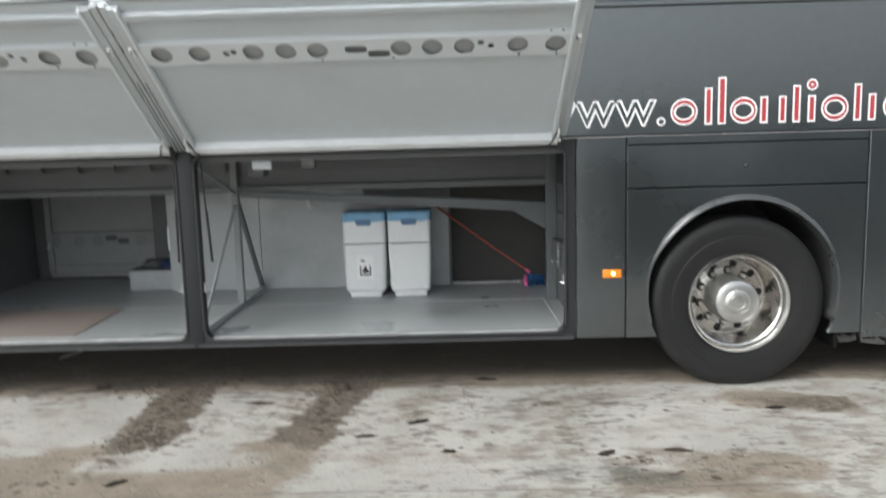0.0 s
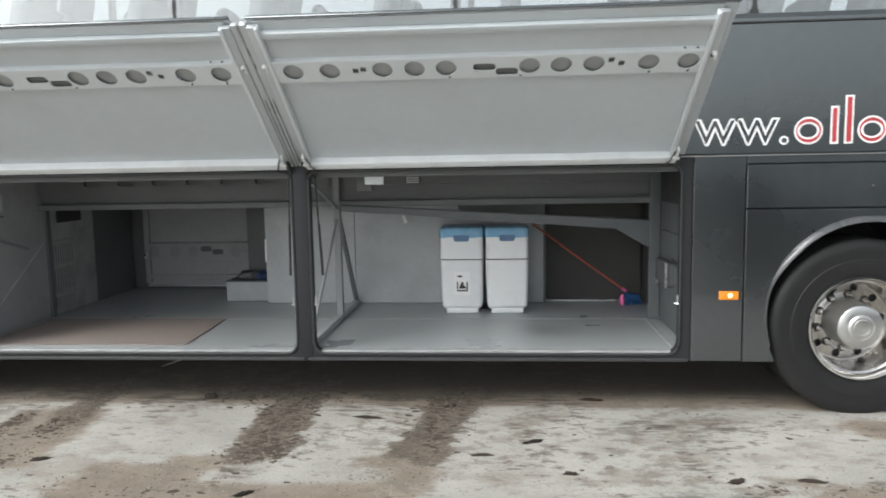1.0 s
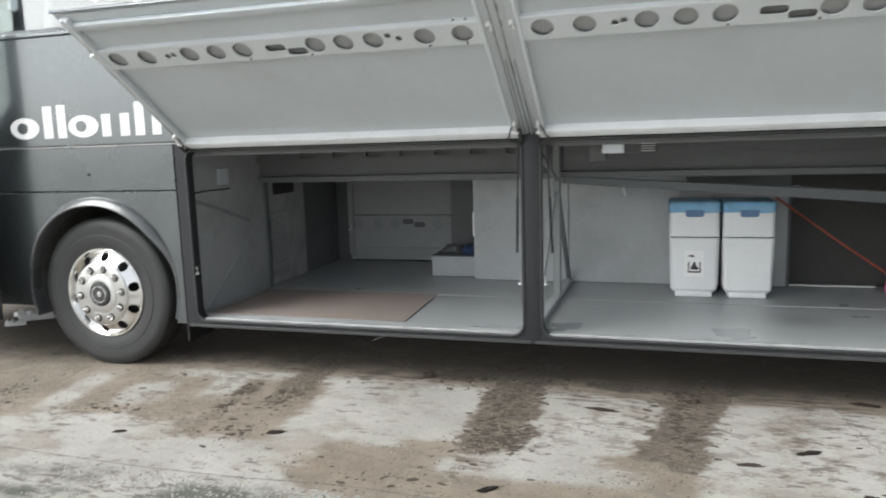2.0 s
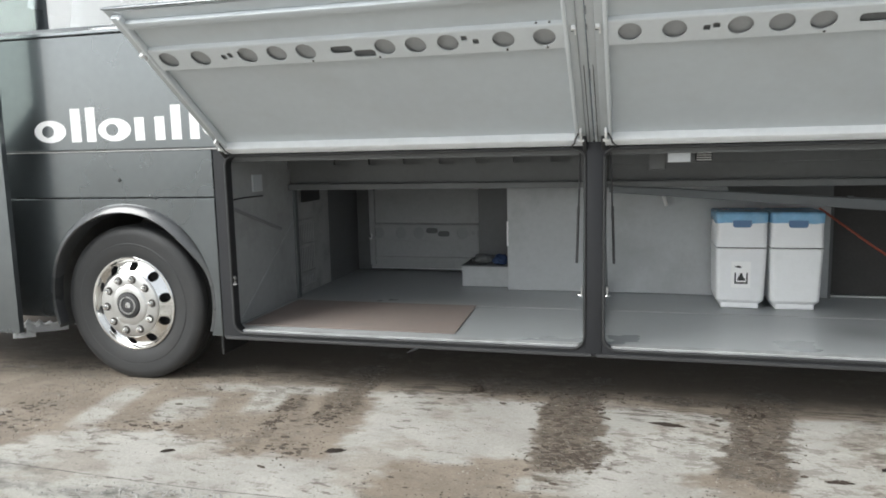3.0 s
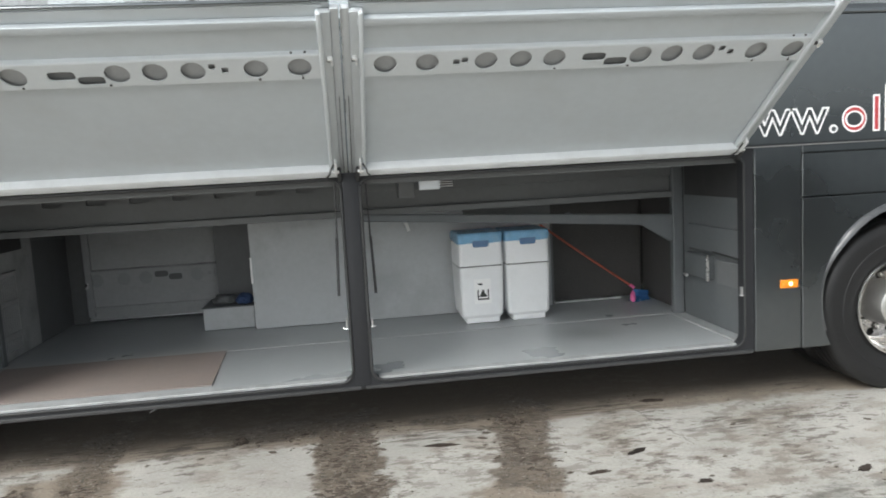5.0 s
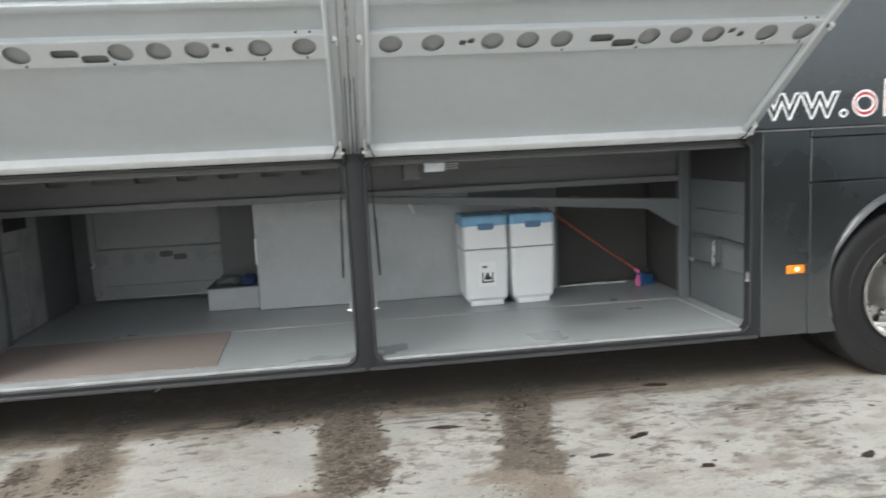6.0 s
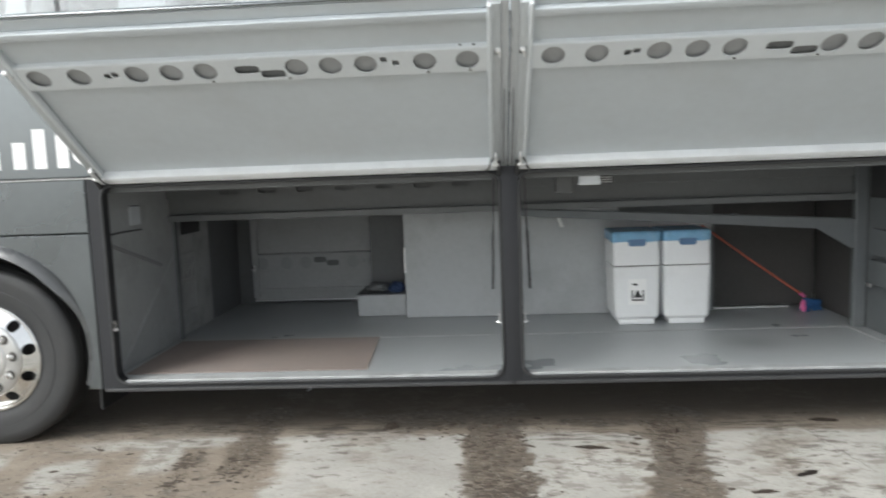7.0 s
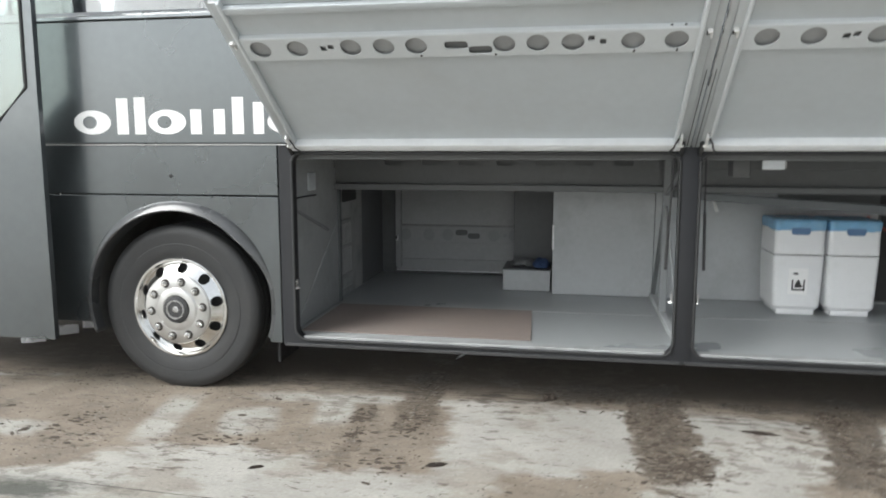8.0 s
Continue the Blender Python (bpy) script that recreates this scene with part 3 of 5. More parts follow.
# wheel arch trims: half rings standing proud
for cx, cz, r in (AF, AR):
    bm = bmesh.new()
    sect = [(0.08, r - 0.056), (-0.03, r - 0.054), (-0.047, r - 0.051), (-0.053, r - 0.044), (-0.05, r - 0.036), (-0.034, r - 0.012), (-0.022, r), (-0.008, r + 0.008), (0.002, r + 0.01)]
    proud = 1.0 if cx < 0 else 0.6
    loops = []
    for k in range(49):
        a = radians(-18 + 216 * k / 48)
        f = min(1.0, max(0.0, (math.sin(a) - 0.2) / 0.55))
        f = 0.04 + 0.96 * f * f * (3 - 2 * f)
        loops.append([bm.verts.new((cx + (r + (q - r) * (0.35 + 0.65 * f) * proud) * math.cos(a), y * f * proud if y < 0 else y, cz + (r + (q - r) * (0.35 + 0.65 * f) * proud) * math.sin(a))) for y, q in sect])
    for a, b in zip(loops, loops[1:]):
        for i in range(len(sect) - 1):
            bm.faces.new((a[i], a[i + 1], b[i + 1], b[i]))
    part("arch_trim", bm, ARCH, coach, "grey moulded wheel arch trim", smooth=True)
    # inner wheel housing
    bm = bmesh.new()
    loops = []
    for k in range(33):
        a = radians(-20 + 220 * k / 32)
        loops.append([bm.verts.new((cx + (r - 0.003) * math.cos(a), y, cz + (r - 0.003) * math.sin(a))) for y in (0.0, 0.75)])
    for a, b in zip(loops, loops[1:]):
        bm.faces.new((a[0], a[1], b[1], b[0]))
    bm.faces.new([v[1] for v in loops])
    # front liner greyed to lift its shade, rear liner kept black
    part("wheel_housing", bm, FRONTLINER if cx < 0 else BLACK, coach)
# mud flaps
part("mud_flap", box(3.53, 3.55, 0.2, 0.5, 0.18, 0.42, 0.004, 1), DIMTYRE, coach)
part("mud_flap", box(-3.03, -3.01, 0.08, 0.4, 0.2, 0.42, 0.004, 1), DIMTYRE, coach)

# luggage bay openings with round corners
FX = ((-2.956, -0.561, -2.872, -0.614), (-0.559, 1.82, -0.508, 1.757))
ZB, ZT = 0.378, 1.528
for a, b, c, d in FX:
    outer = rounded(a, b, 0.345, 1.574, (0.001,) * 4)
    inner = rounded(c, d, ZB, ZT, (0.075, 0.075, 0.06, 0.06))
    part("bay_frame", ring_plate(outer, inner, 0.004, 0.075), FRAME, coach, "dark painted frame of a luggage bay", smooth=True)
    loop = [(x, 0.0, z) for x, z in inner]
    part("seal", tube(loop + loop[:1], 0.009, 8), RUBBER, coach, smooth=True)
    part("sill_strip", box(c + 0.04, d - 0.04, 0.024, 0.09, 0.375, 0.3945, 0.003, 1), SILL, coach, "worn aluminium sill")
    part("skirt", box(a + 0.01, b - 0.01, -0.004, 0.03, 0.332, 0.352, 0.004, 1), BLACK, coach)

part("divider_post", box(-0.604, -0.518, -0.002, 0.0035, 0.36, 1.57, 0.002, 2), FRAME, coach, "dark painted post between the bays", smooth=True)

# closing the coach: underside, far side, ends, roof
part("bay_floor", box(-2.99, 1.87, 0.076, WIDE - 0.06, 0.36, 0.389, 0.003, 1), LINO, coach, "scuffed grey vinyl luggage floor")
# grey underside, paled to bounce light onto the ground below
part("chassis", box(-4.6, X1, 0.9, WIDE - 0.1, 0.3, 0.355, 0.01, 1), BAYWALL, coach)
part("floor_edge_beam", box(-2.95, 1.82, 0.08, 0.14, 0.31, 0.355, 0.004, 1), BLACK, coach)
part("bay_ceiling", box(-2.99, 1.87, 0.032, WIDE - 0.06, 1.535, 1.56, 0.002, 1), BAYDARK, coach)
part("cabin_floor", box(X0, X1, 0.04, WIDE - 0.04, 1.565, 1.6, 0.002, 1), BAYDARK, coach)
part("far_side_panel", slab(rect(X0, X1, 1.56, 2.4), WIDE - 0.03, WIDE, 0.004), PAINT, coach)
part("far_side_panel", slab(rect(X0, X1, 0.35, 1.555), WIDE - 0.03, WIDE, 0.004), BAYDARK, coach)
part("front_panel", box(X0 - 0.05, X0, 0.02, WIDE - 0.02, 0.48, 1.75, 0.03), PAINT, coach)
part("windscreen", box(X0 - 0.04, X0 - 0.03, 0.06, WIDE - 0.06, 1.76, 3.3, 0.0), GLASS, coach, "large curved windscreen").visible_shadow = False
part("rear_panel", box(X1, X1 + 0.05, 0.02, WIDE - 0.02, 0.35, 3.4, 0.03), PAINT, coach)
bm = bmesh.new()
rp = [(0.035, 3.28), (0.05, 3.4), (0.12, 3.5), (0.35, 3.56), (1.275, 3.59), (2.2, 3.56), (2.43, 3.5), (2.5, 3.4), (2.515, 3.28), (2.45, 3.28), (2.4, 3.42), (1.275, 3.52), (0.15, 3.42), (0.1, 3.28)]
ra, rb = ([bm.verts.new((x, y, z)) for y, z in rp] for x in (X0, X1))
for i in range(len(rp)):
    j = (i + 1) % len(rp)
    bm.faces.new((ra[i], ra[j], rb[j], rb[i]))
bm.faces.new(ra), bm.faces.new(rb)
part("roof", bm, PAINT, coach, smooth=True)
# windows on both sides
WX = (X0 + 0.1, -4.75, -3.05, -1.32, 0.42, 2.16, 3.9, X1 - 0.1)
for y, name in ((0.045, "window"), (WIDE - 0.05, "window")):
    for a, b in zip(WX, WX[1:]):
        w = part(name, slab(rounded(a + 0.012, b - 0.012, 2.397, 3.278, (0.05,) * 4), y, y + 0.006), GLASS, coach, "tinted side window")
        w.visible_shadow = False
        part("window_post", box(a - 0.03, a + 0.03, y + 0.012, y + 0.06, 2.396, 3.3, 0.006, 1), BLACK, coach)


# passenger seats, of which only the heads show
def seat(parent):
    s = empty("passenger_seat", parent)
    part("cushion", box(-0.22, 0.24, 0, 0.43, 0.36, 0.5, 0.05, 3), FABRIC, s, smooth=True)
    m = pose(0.24, 0, 0.42, 0, 12, 0)
    part("backrest", box(-0.06, 0.05, 0, 0.43, 0, 0.68, 0.045, 3, m), FABRIC, s, smooth=True)
    part("headrest", box(-0.065, 0.05, 0.05, 0.38, 0.62, 0.88, 0.06, 4, m), FABRIC, s, smooth=True)
    part("base", box(-0.15, 0.15, 0.05, 0.38, 0, 0.36, 0.02, 1), BLACK, s)
    return s


first = seat(coach)
first.matrix_basis = pose(-5.2, 0.18, 1.6)
for row in range(13):
    for y in (0.18, 0.63, 1.5, 1.95):
        if row or y > 0.2:
            m = pose(-5.2 + 0.8 * row, y, 1.6)
            c = empty("passenger_seat", coach)
            c.matrix_basis = m
            for o in first.children:
                same(o.name.split(".")[0], o, Matrix(), c)


# ---- luggage flaps ----
CIRCLES = (0.129, 0.32, 0.591, 0.755, 0.915, 1.334, 1.49, 1.65, 1.917, 2.107)
SLOTS = ((1.107, 0.837), (1.22, 0.802))
SQUARES = ((0.454, 0.836), (0.493, 0.845), (1.733, 0.862), (1.785, 0.838))


def flap(m, wide, shift, circles, slots, squares, label, far=False, flange=0):
    """An aluminium-framed flap seen from inside: u along the coach, v from the hinge, w towards the inner side."""
    f = empty("luggage_door", coach)
    f["label"] = label
    f.matrix_basis = m
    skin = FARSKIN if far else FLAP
    circles = [c + shift for c in circles]
    slots = [(c + shift, v) for c, v in slots]
    squares = [(c + shift, v) for c, v in squares]
    lo, hi = (0.0, wide) if far else ((-0.04, wide) if flange > 0 else (0.0, wide + 0.04))
    part("outer_skin", box(lo, hi, -0.01, 1.187, -0.052, -0.042, 0.004, 1), PAINT, f, "charcoal outer skin")
    part("skin_lining", box(lo + 0.003, hi - 0.003, 0.0, 1.183, -0.0415, -0.038, 0.001, 1), skin, f, "pale inner face of the skin")
    for name, v0, v1, w in (("inner_plate", 0.03, 0.77, -0.032), ("channel", 0.9, 1.09, -0.027), ("lip_plate", 1.09, 1.168, -0.03)):
        part(name, box(0.03, wide - 0.03, v0, v1, w - 0.004, w), skin, f)
    # backing sheets hold the shade inside holes and slots as colour
    part("strip_backing", box(0.04, wide - 0.04, 0.76, 0.91, -0.026, -0.02), CAVITY, f)
    for c, v in slots:
        part("slot_backing", box(c - 0.062, c + 0.062, v - 0.03, v + 0.03, -0.02, -0.016), BAYDARK, f)
    # perforated strip with its folded edges
    bm = bmesh.new()
    place = lambda u, v, w: (u, v, w)
    holes = sorted([(c, 0.838, 0.052, 0.055, 2) for c in circles] + [(c, v, 0.056, 0.026, 5) for c, v in slots] + [(c, v, 0.015, 0.017, 5) for c, v in squares])
    cuts = [0.045] + [(a[0] + a[2] + b[0] - b[2]) / 2 for a, b in zip(holes, holes[1:])] + [wide - 0.045]
    for h, a, b in zip(holes, cuts, cuts[1:]):
        holed(bm, place, a, b, 0.762, 0.907, h[:4], 0.005, 28, h[4])
    for v0, w0, v1, w1 in ((0.907, 0.0, 0.914, -0.004), (0.914, -0.004, 0.916, -0.03), (0.762, 0.0, 0.757, -0.004), (0.757, -0.004, 0.745, -0.033)):
        bm.faces.new([bm.verts.new(p) for p in ((0.045, v0, w0), (wide - 0.045, v0, w0), (wide - 0.045, v1, w1), (0.045, v1, w1))])
    bmesh.ops.remove_doubles(bm, verts=bm.verts, dist=0.0002)
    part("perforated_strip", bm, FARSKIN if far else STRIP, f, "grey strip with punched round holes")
    # hinge rail, stiffening ridge, outer lip
    part("hinge_rail", box(0.0, wide, -0.012, 0.046, -0.06, 0.016, 0.003, 2), RAIL, f, "bright aluminium hinge rail", smooth=True)
    part("ridge", box(0.03, wide - 0.03, 1.07, 1.112, -0.03, 0.0, 0.006, 2), skin, f, smooth=True)
    part("outer_lip", box(lo, hi, 1.18, 1.19, -0.045, -0.03, 0.003, 2), ALLOY if far else PAINT, f, smooth=True)
    for u, s in ((0.026, 1), (wide - 0.026, -1)):
        part("side_rail", box(u - 0.026, u + 0.026, 0.02, 1.15, -0.03, -0.004, 0.004, 2), SIDERAIL if not far else skin, f, "grey edge rail", smooth=True)
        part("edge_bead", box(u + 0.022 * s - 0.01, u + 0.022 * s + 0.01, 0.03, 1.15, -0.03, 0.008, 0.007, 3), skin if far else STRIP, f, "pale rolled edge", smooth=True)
        tab = part("striker", box(u - 0.012 * s - 0.009, u - 0.012 * s + 0.011, 0.887, 0.9, -0.006, 0.018, 0.002, 1), ZINC, f, "bright zinc striker tab", smooth=True)
        part("leg", box(u - 0.012 * s + 0.006, u - 0.012 * s + 0.014, 0.852, 0.888, -0.006, 0.014, 0.002, 1), ZINC, tab)
        # black chip painting the shade beside the tab
        part("shadow_gap", box(u - 0.012 * s - 0.012, u - 0.012 * s + 0.004, 0.86, 0.884, -0.006, -0.002, 0.001, 1), BLACK, tab)
        hinge = part("hinge", box(u - 0.006, u + 0.006, 0.03, 0.13, -0.006, 0.03, 0.004, 2), ZINC, f, "bare zinc hinge blade", smooth=True)
        part("hinge_pin", tube([(u - 0.016, 0.05, 0.024), (u + 0.016, 0.05, 0.024)], 0.008, 8), ZINC, hinge, smooth=True)
        part("hinge_cover", box(u - 0.016 * s - 0.011, u - 0.016 * s + 0.011, -0.05, 0.055, -0.01, 0.03, 0.008, 2), BLACK, f, smooth=True)
    if flange:
        u = wide + 0.0185 if flange > 0 else -0.0175
        part("edge_flange", box(u - 0.018, u + 0.018, -0.02, 1.16, -0.04, -0.012, 0.004, 2), FLANGE, f, "satin grey edge flange", smooth=True)
        part("edge_seal", box(u - 0.003, u + 0.001, -0.015, 0.62, -0.03, -0.0095, 0.001, 1), RUBBER, f, "thin black rubber seal")
        if flange < 0:
            part("edge_bead", box(-0.0375, -0.033, 0.5, 1.165, -0.03, -0.009, 0.0015, 1), STEEL, f, "bare bright edge")
    if not far:
        # loose cable loops by the hinges, drips under the last holes, dots on the ledge
        for u, s in ((0.026, 1), (wide - 0.026, -1)):
            part("cable_loop", tube([(u + 0.012 * s, 0.1, 0.012), (u + 0.03 * s, 0.075, 0.03), (u + 0.034 * s, 0.045, 0.036), (u + 0.05 * s, 0.02, 0.034), (u + 0.052 * s, -0.02, 0.02), (u + 0.03 * s, -0.05, 0.0)], 0.0045, 6), BLACK, f, "loose black cable loop", smooth=True)
        part("drip_mark", box(circles[-1] + 0.008, circles[-1] + 0.012, 0.764, 0.786, -0.001, 0.0008), GRIME, f, "thin dark drip under a hole")
        part("drip_mark", box(circles[-2] + 0.01, circles[-2] + 0.014, 0.766, 0.784, -0.001, 0.0008), GRIME, f)
        for c in (circles[-1] + 0.03, circles[-1] - 0.03):
            part("ledge_screw", lathe([(-0.004, 0), (-0.003, 0.005), (0, 0.006)], 8), BLACK, f).matrix_basis = Matrix.Translation((c, 0.917, -0.014)) @ pose(0, 0, 0, 180)
        for c in (circles[-1], circles[-2], slots[-1][0] + 0.06, slots[-1][0] - 0.3):
            part("screw", lathe([(-0.004, 0), (-0.003, 0.005), (0, 0.006)], 8), BLACK, f).matrix_basis = Matrix.Translation((c + 0.01, 0.771, 0.0)) @ pose(0, 0, 0, -90)
    return f


def hung(x, y, z, dy, dz):
    """The pose of a flap hinged at a point: its second axis runs (dy, dz) from the hinge."""
    d = Vector((0, dy, dz)).normalized()
    u = Vector((1, 0, 0))
    w = u.cross(d)
    return Matrix(((u.x, d.x, w.x, x), (u.y, d.y, w.y, y), (u.z, d.z, w.z, z), (0, 0, 0, 1)))


OPEN = (-0.8215, 0.5702)
flap(hung(-2.874, -0.02, 1.56, *OPEN), 2.269, 0.014, CIRCLES, SLOTS, SQUARES, "raised luggage flap over the bay with the brown board", flange=1)
flap(hung(-0.525, -0.02, 1.56, *OPEN), 2.255, 0.023, CIRCLES, SLOTS, SQUARES, "raised luggage flap over the bay with the white bins", flange=-1)
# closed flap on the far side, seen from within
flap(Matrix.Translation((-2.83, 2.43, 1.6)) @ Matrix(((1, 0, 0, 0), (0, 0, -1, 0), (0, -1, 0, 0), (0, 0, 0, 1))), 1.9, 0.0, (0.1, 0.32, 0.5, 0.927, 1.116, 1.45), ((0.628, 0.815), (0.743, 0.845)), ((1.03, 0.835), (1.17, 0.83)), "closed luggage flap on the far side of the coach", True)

# ---- bay interior ----
# ceiling duct along the middle of the coach with a punched fascia
bm = bmesh.new()
place = lambda u, v, w: (u, 1.0 - w, v)
hx = [-2.49, -2.215, -1.94, -1.667, -1.394, -1.121, -0.855]
cuts = [-2.94] + [(a + b) / 2 for a, b in zip(hx, hx[1:])] + [-0.62]
for h, a, b in zip(hx, cuts, cuts[1:]):
    holed(bm, place, a, b, 1.415, 1.52, (h, 1.461, 0.066, 0.026), 0.03, 20, 5)
bmesh.ops.remove_doubles(bm, verts=bm.verts, dist=0.0003)
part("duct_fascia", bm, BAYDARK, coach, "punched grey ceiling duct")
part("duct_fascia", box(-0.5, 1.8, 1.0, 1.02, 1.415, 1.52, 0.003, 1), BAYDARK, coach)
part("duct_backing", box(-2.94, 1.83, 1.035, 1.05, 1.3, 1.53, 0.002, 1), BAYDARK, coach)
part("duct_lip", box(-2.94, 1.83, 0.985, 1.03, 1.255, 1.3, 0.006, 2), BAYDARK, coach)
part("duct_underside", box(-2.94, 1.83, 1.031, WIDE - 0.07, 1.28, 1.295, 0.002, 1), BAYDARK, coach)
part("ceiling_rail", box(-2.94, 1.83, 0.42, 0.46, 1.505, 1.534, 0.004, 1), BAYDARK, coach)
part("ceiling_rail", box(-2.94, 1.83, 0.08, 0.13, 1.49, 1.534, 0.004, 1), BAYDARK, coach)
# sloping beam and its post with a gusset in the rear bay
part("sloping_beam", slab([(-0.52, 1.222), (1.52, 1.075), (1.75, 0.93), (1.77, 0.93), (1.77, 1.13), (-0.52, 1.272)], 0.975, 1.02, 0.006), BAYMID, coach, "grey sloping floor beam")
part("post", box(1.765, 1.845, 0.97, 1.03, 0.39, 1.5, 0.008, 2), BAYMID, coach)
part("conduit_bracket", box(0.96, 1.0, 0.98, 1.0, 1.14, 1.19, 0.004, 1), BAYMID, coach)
# joint strip in the floor
part("floor_joint", box(-2.93, -0.62, 0.995, 1.013, 0.389, 0.3925, 0.001, 1), SILL, coach, "thin bright floor joint")
part("floor_joint", box(-0.5, 1.76, 0.995, 1.013, 0.389, 0.3925, 0.001, 1), SILL, coach, "thin bright floor joint")
part("floor_joint", box(1.74, 1.765, 0.1, 0.97, 0.389, 0.396, 0.001, 1), SILL, coach)
# partition across the middle
part("partition", slab(rect(-1.345, -0.565, 0.392, 1.29), 1.65, 1.672, 0.003), BAY, coach, "flat grey partition panel")
part("partition", slab([(-0.56, 0.392), (1.03, 0.392), (1.03, 1.1), (0.34, 1.15), (0.3, 1.26), (-0.56, 1.27)], 1.65, 1.672, 0.003), BAY, coach, "flat grey partition panel")
# added dark sheet giving the tone of the shaded gap above
part("partition_top", box(0.28, 1.05, 1.69, 1.705, 1.05, 1.275, 0.002, 1), BAYDARK, coach)
part("partition_edge", box(-1.35, -1.335, 1.642, 1.65, 0.752, 0.952, 0.001, 1), CARD, coach, "white worn edge")
part("coat_hook", tube([(-0.16, 1.645, 1.2), (-0.155, 1.62, 1.19), (-0.135, 1.61, 1.14), (-0.115, 1.6, 1.08)], 0.014, 8), CARD, coach)
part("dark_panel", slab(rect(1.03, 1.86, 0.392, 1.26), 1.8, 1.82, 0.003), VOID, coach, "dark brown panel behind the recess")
# added dark sheet for the shade between far flap and partition
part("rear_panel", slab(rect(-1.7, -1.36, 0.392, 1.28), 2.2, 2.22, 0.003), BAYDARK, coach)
# added back sheet, coloured as the unlit space behind the partition
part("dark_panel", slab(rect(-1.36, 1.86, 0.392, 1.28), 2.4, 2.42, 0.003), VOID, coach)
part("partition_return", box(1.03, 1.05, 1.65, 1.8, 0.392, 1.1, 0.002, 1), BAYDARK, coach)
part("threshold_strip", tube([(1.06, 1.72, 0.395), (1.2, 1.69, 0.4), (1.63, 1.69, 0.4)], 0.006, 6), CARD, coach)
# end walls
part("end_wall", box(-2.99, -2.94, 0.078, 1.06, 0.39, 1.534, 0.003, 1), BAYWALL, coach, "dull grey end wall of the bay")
part("end_wall", box(-3.02, -2.97, 1.12, 1.8, 0.39, 1.534, 0.003, 1), STAINED, coach, "stained grey end wall paled for haze in the bay")
# rear part of the wall, its shade put into the colour
part("end_wall", box(-3.02, -2.972, 1.8, 2.49, 0.39, 1.534, 0.003, 1), BAYDARK, coach, "end wall darkened for shade in the depth of the bay")
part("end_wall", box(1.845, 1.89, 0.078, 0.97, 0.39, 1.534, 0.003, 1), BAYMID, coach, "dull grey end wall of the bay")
# recess side wall coloured near black for its shade
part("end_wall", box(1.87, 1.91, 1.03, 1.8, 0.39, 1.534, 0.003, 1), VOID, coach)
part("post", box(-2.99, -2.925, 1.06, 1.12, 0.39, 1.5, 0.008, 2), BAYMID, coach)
part("brace", bar((-2.935, 0.1, 1.2), (-2.935, 0.84, 0.97), 0.012, 0.024), BRACE, coach, "dark flat brace on the end wall")
part("brace", bar((-2.938, 0.22, 0.42), (-2.938, 1.05, 1.0), 0.01, 0.03), BAYWALL, coach)
part("cable", tube([(-2.935, 0.1, 1.235), (-2.933, 0.3, 1.243), (-2.933, 0.58, 1.24)], 0.005, 6), BLACK, coach)
# black plate for a dark smear high on the wall
part("grille", box(-2.965, -2.955, 1.25, 1.6, 1.14, 1.24, 0.004, 1), BLACK, coach)
slots = part("slotted_vent", box(-2.969, -2.963, 1.125, 1.46, 0.43, 1.0, 0.001, 1), BAYDARK, coach, "slotted vent panel on the end wall")
for z0, z1 in ((0.43, 0.455), (0.535, 0.575), (0.775, 0.805), (0.97, 1.0)):
    part("rail", box(-2.963, -2.952, 1.125, 1.46, z0, z1, 0.002, 1), STAINED, slots)
for z0, z1 in ((0.455, 0.535), (0.575, 0.775), (0.805, 0.97)):
    bar_one = part("slat", box(-2.963, -2.957, -0.0045, 0.0045, z0, z1, 0.001, 1), STAINED, slots)
    bar_one.matrix_basis = pose(0, 1.132, 0)
    for k in range(1, 11):
        same("slat", bar_one, pose(0, 1.132 + 0.032 * k, 0), slots)
# divider truss between the bays
tx = -0.56
truss = empty("divider_frame", coach)
truss["label"] = "grey welded frame between the two bays"
part("upright", box(tx - 0.025, tx + 0.025, 0.98, 1.03, 0.39, 1.52, 0.005, 1), BRACE, truss)
part("diagonal", bar((tx, 1.03, 1.2), (tx, 1.62, 0.42), 0.03, 0.045), BAYDARK, truss)
part("diagonal", bar((tx, 0.98, 1.16), (tx, 0.14, 0.45), 0.015, 0.028), BAYWALL, truss)
part("diagonal", bar((tx, 0.98, 1.25), (tx, 0.12, 1.5), 0.022, 0.03), BRACE, truss)
part("foot_rail", box(tx - 0.025, tx + 0.025, 0.09, 1.64, 0.389, 0.43, 0.006, 1), BAY, truss)
# catches on the frames
for x, z in ((-0.632, 0.715), (-0.49, 0.715), (-2.862, 0.722), (1.747, 0.715)):
    c = part("catch", box(x - 0.006, x + 0.006, 0.005, 0.03, z - 0.03, z + 0.03, 0.003, 1), STEEL, coach, "small bare steel catch")
    part("tongue", tube([(x - 0.02, 0.01, z - 0.02), (x, 0.0, z - 0.024), (x + 0.02, 0.01, z - 0.02)], 0.004, 6), STEEL, c)
# gas struts lying along the frames
for x, s in ((-0.645, -1), (-0.475, 1)):
    g = part("gas_strut", tube([(x, 0.045, 1.5), (x + 0.01 * s, 0.06, 1.15)], 0.005, 8), BLACK, coach)
    part("cylinder", tube([(x + 0.01 * s, 0.06, 1.2), (x + 0.02 * s, 0.075, 0.87)], 0.008, 10), BLACK, g)
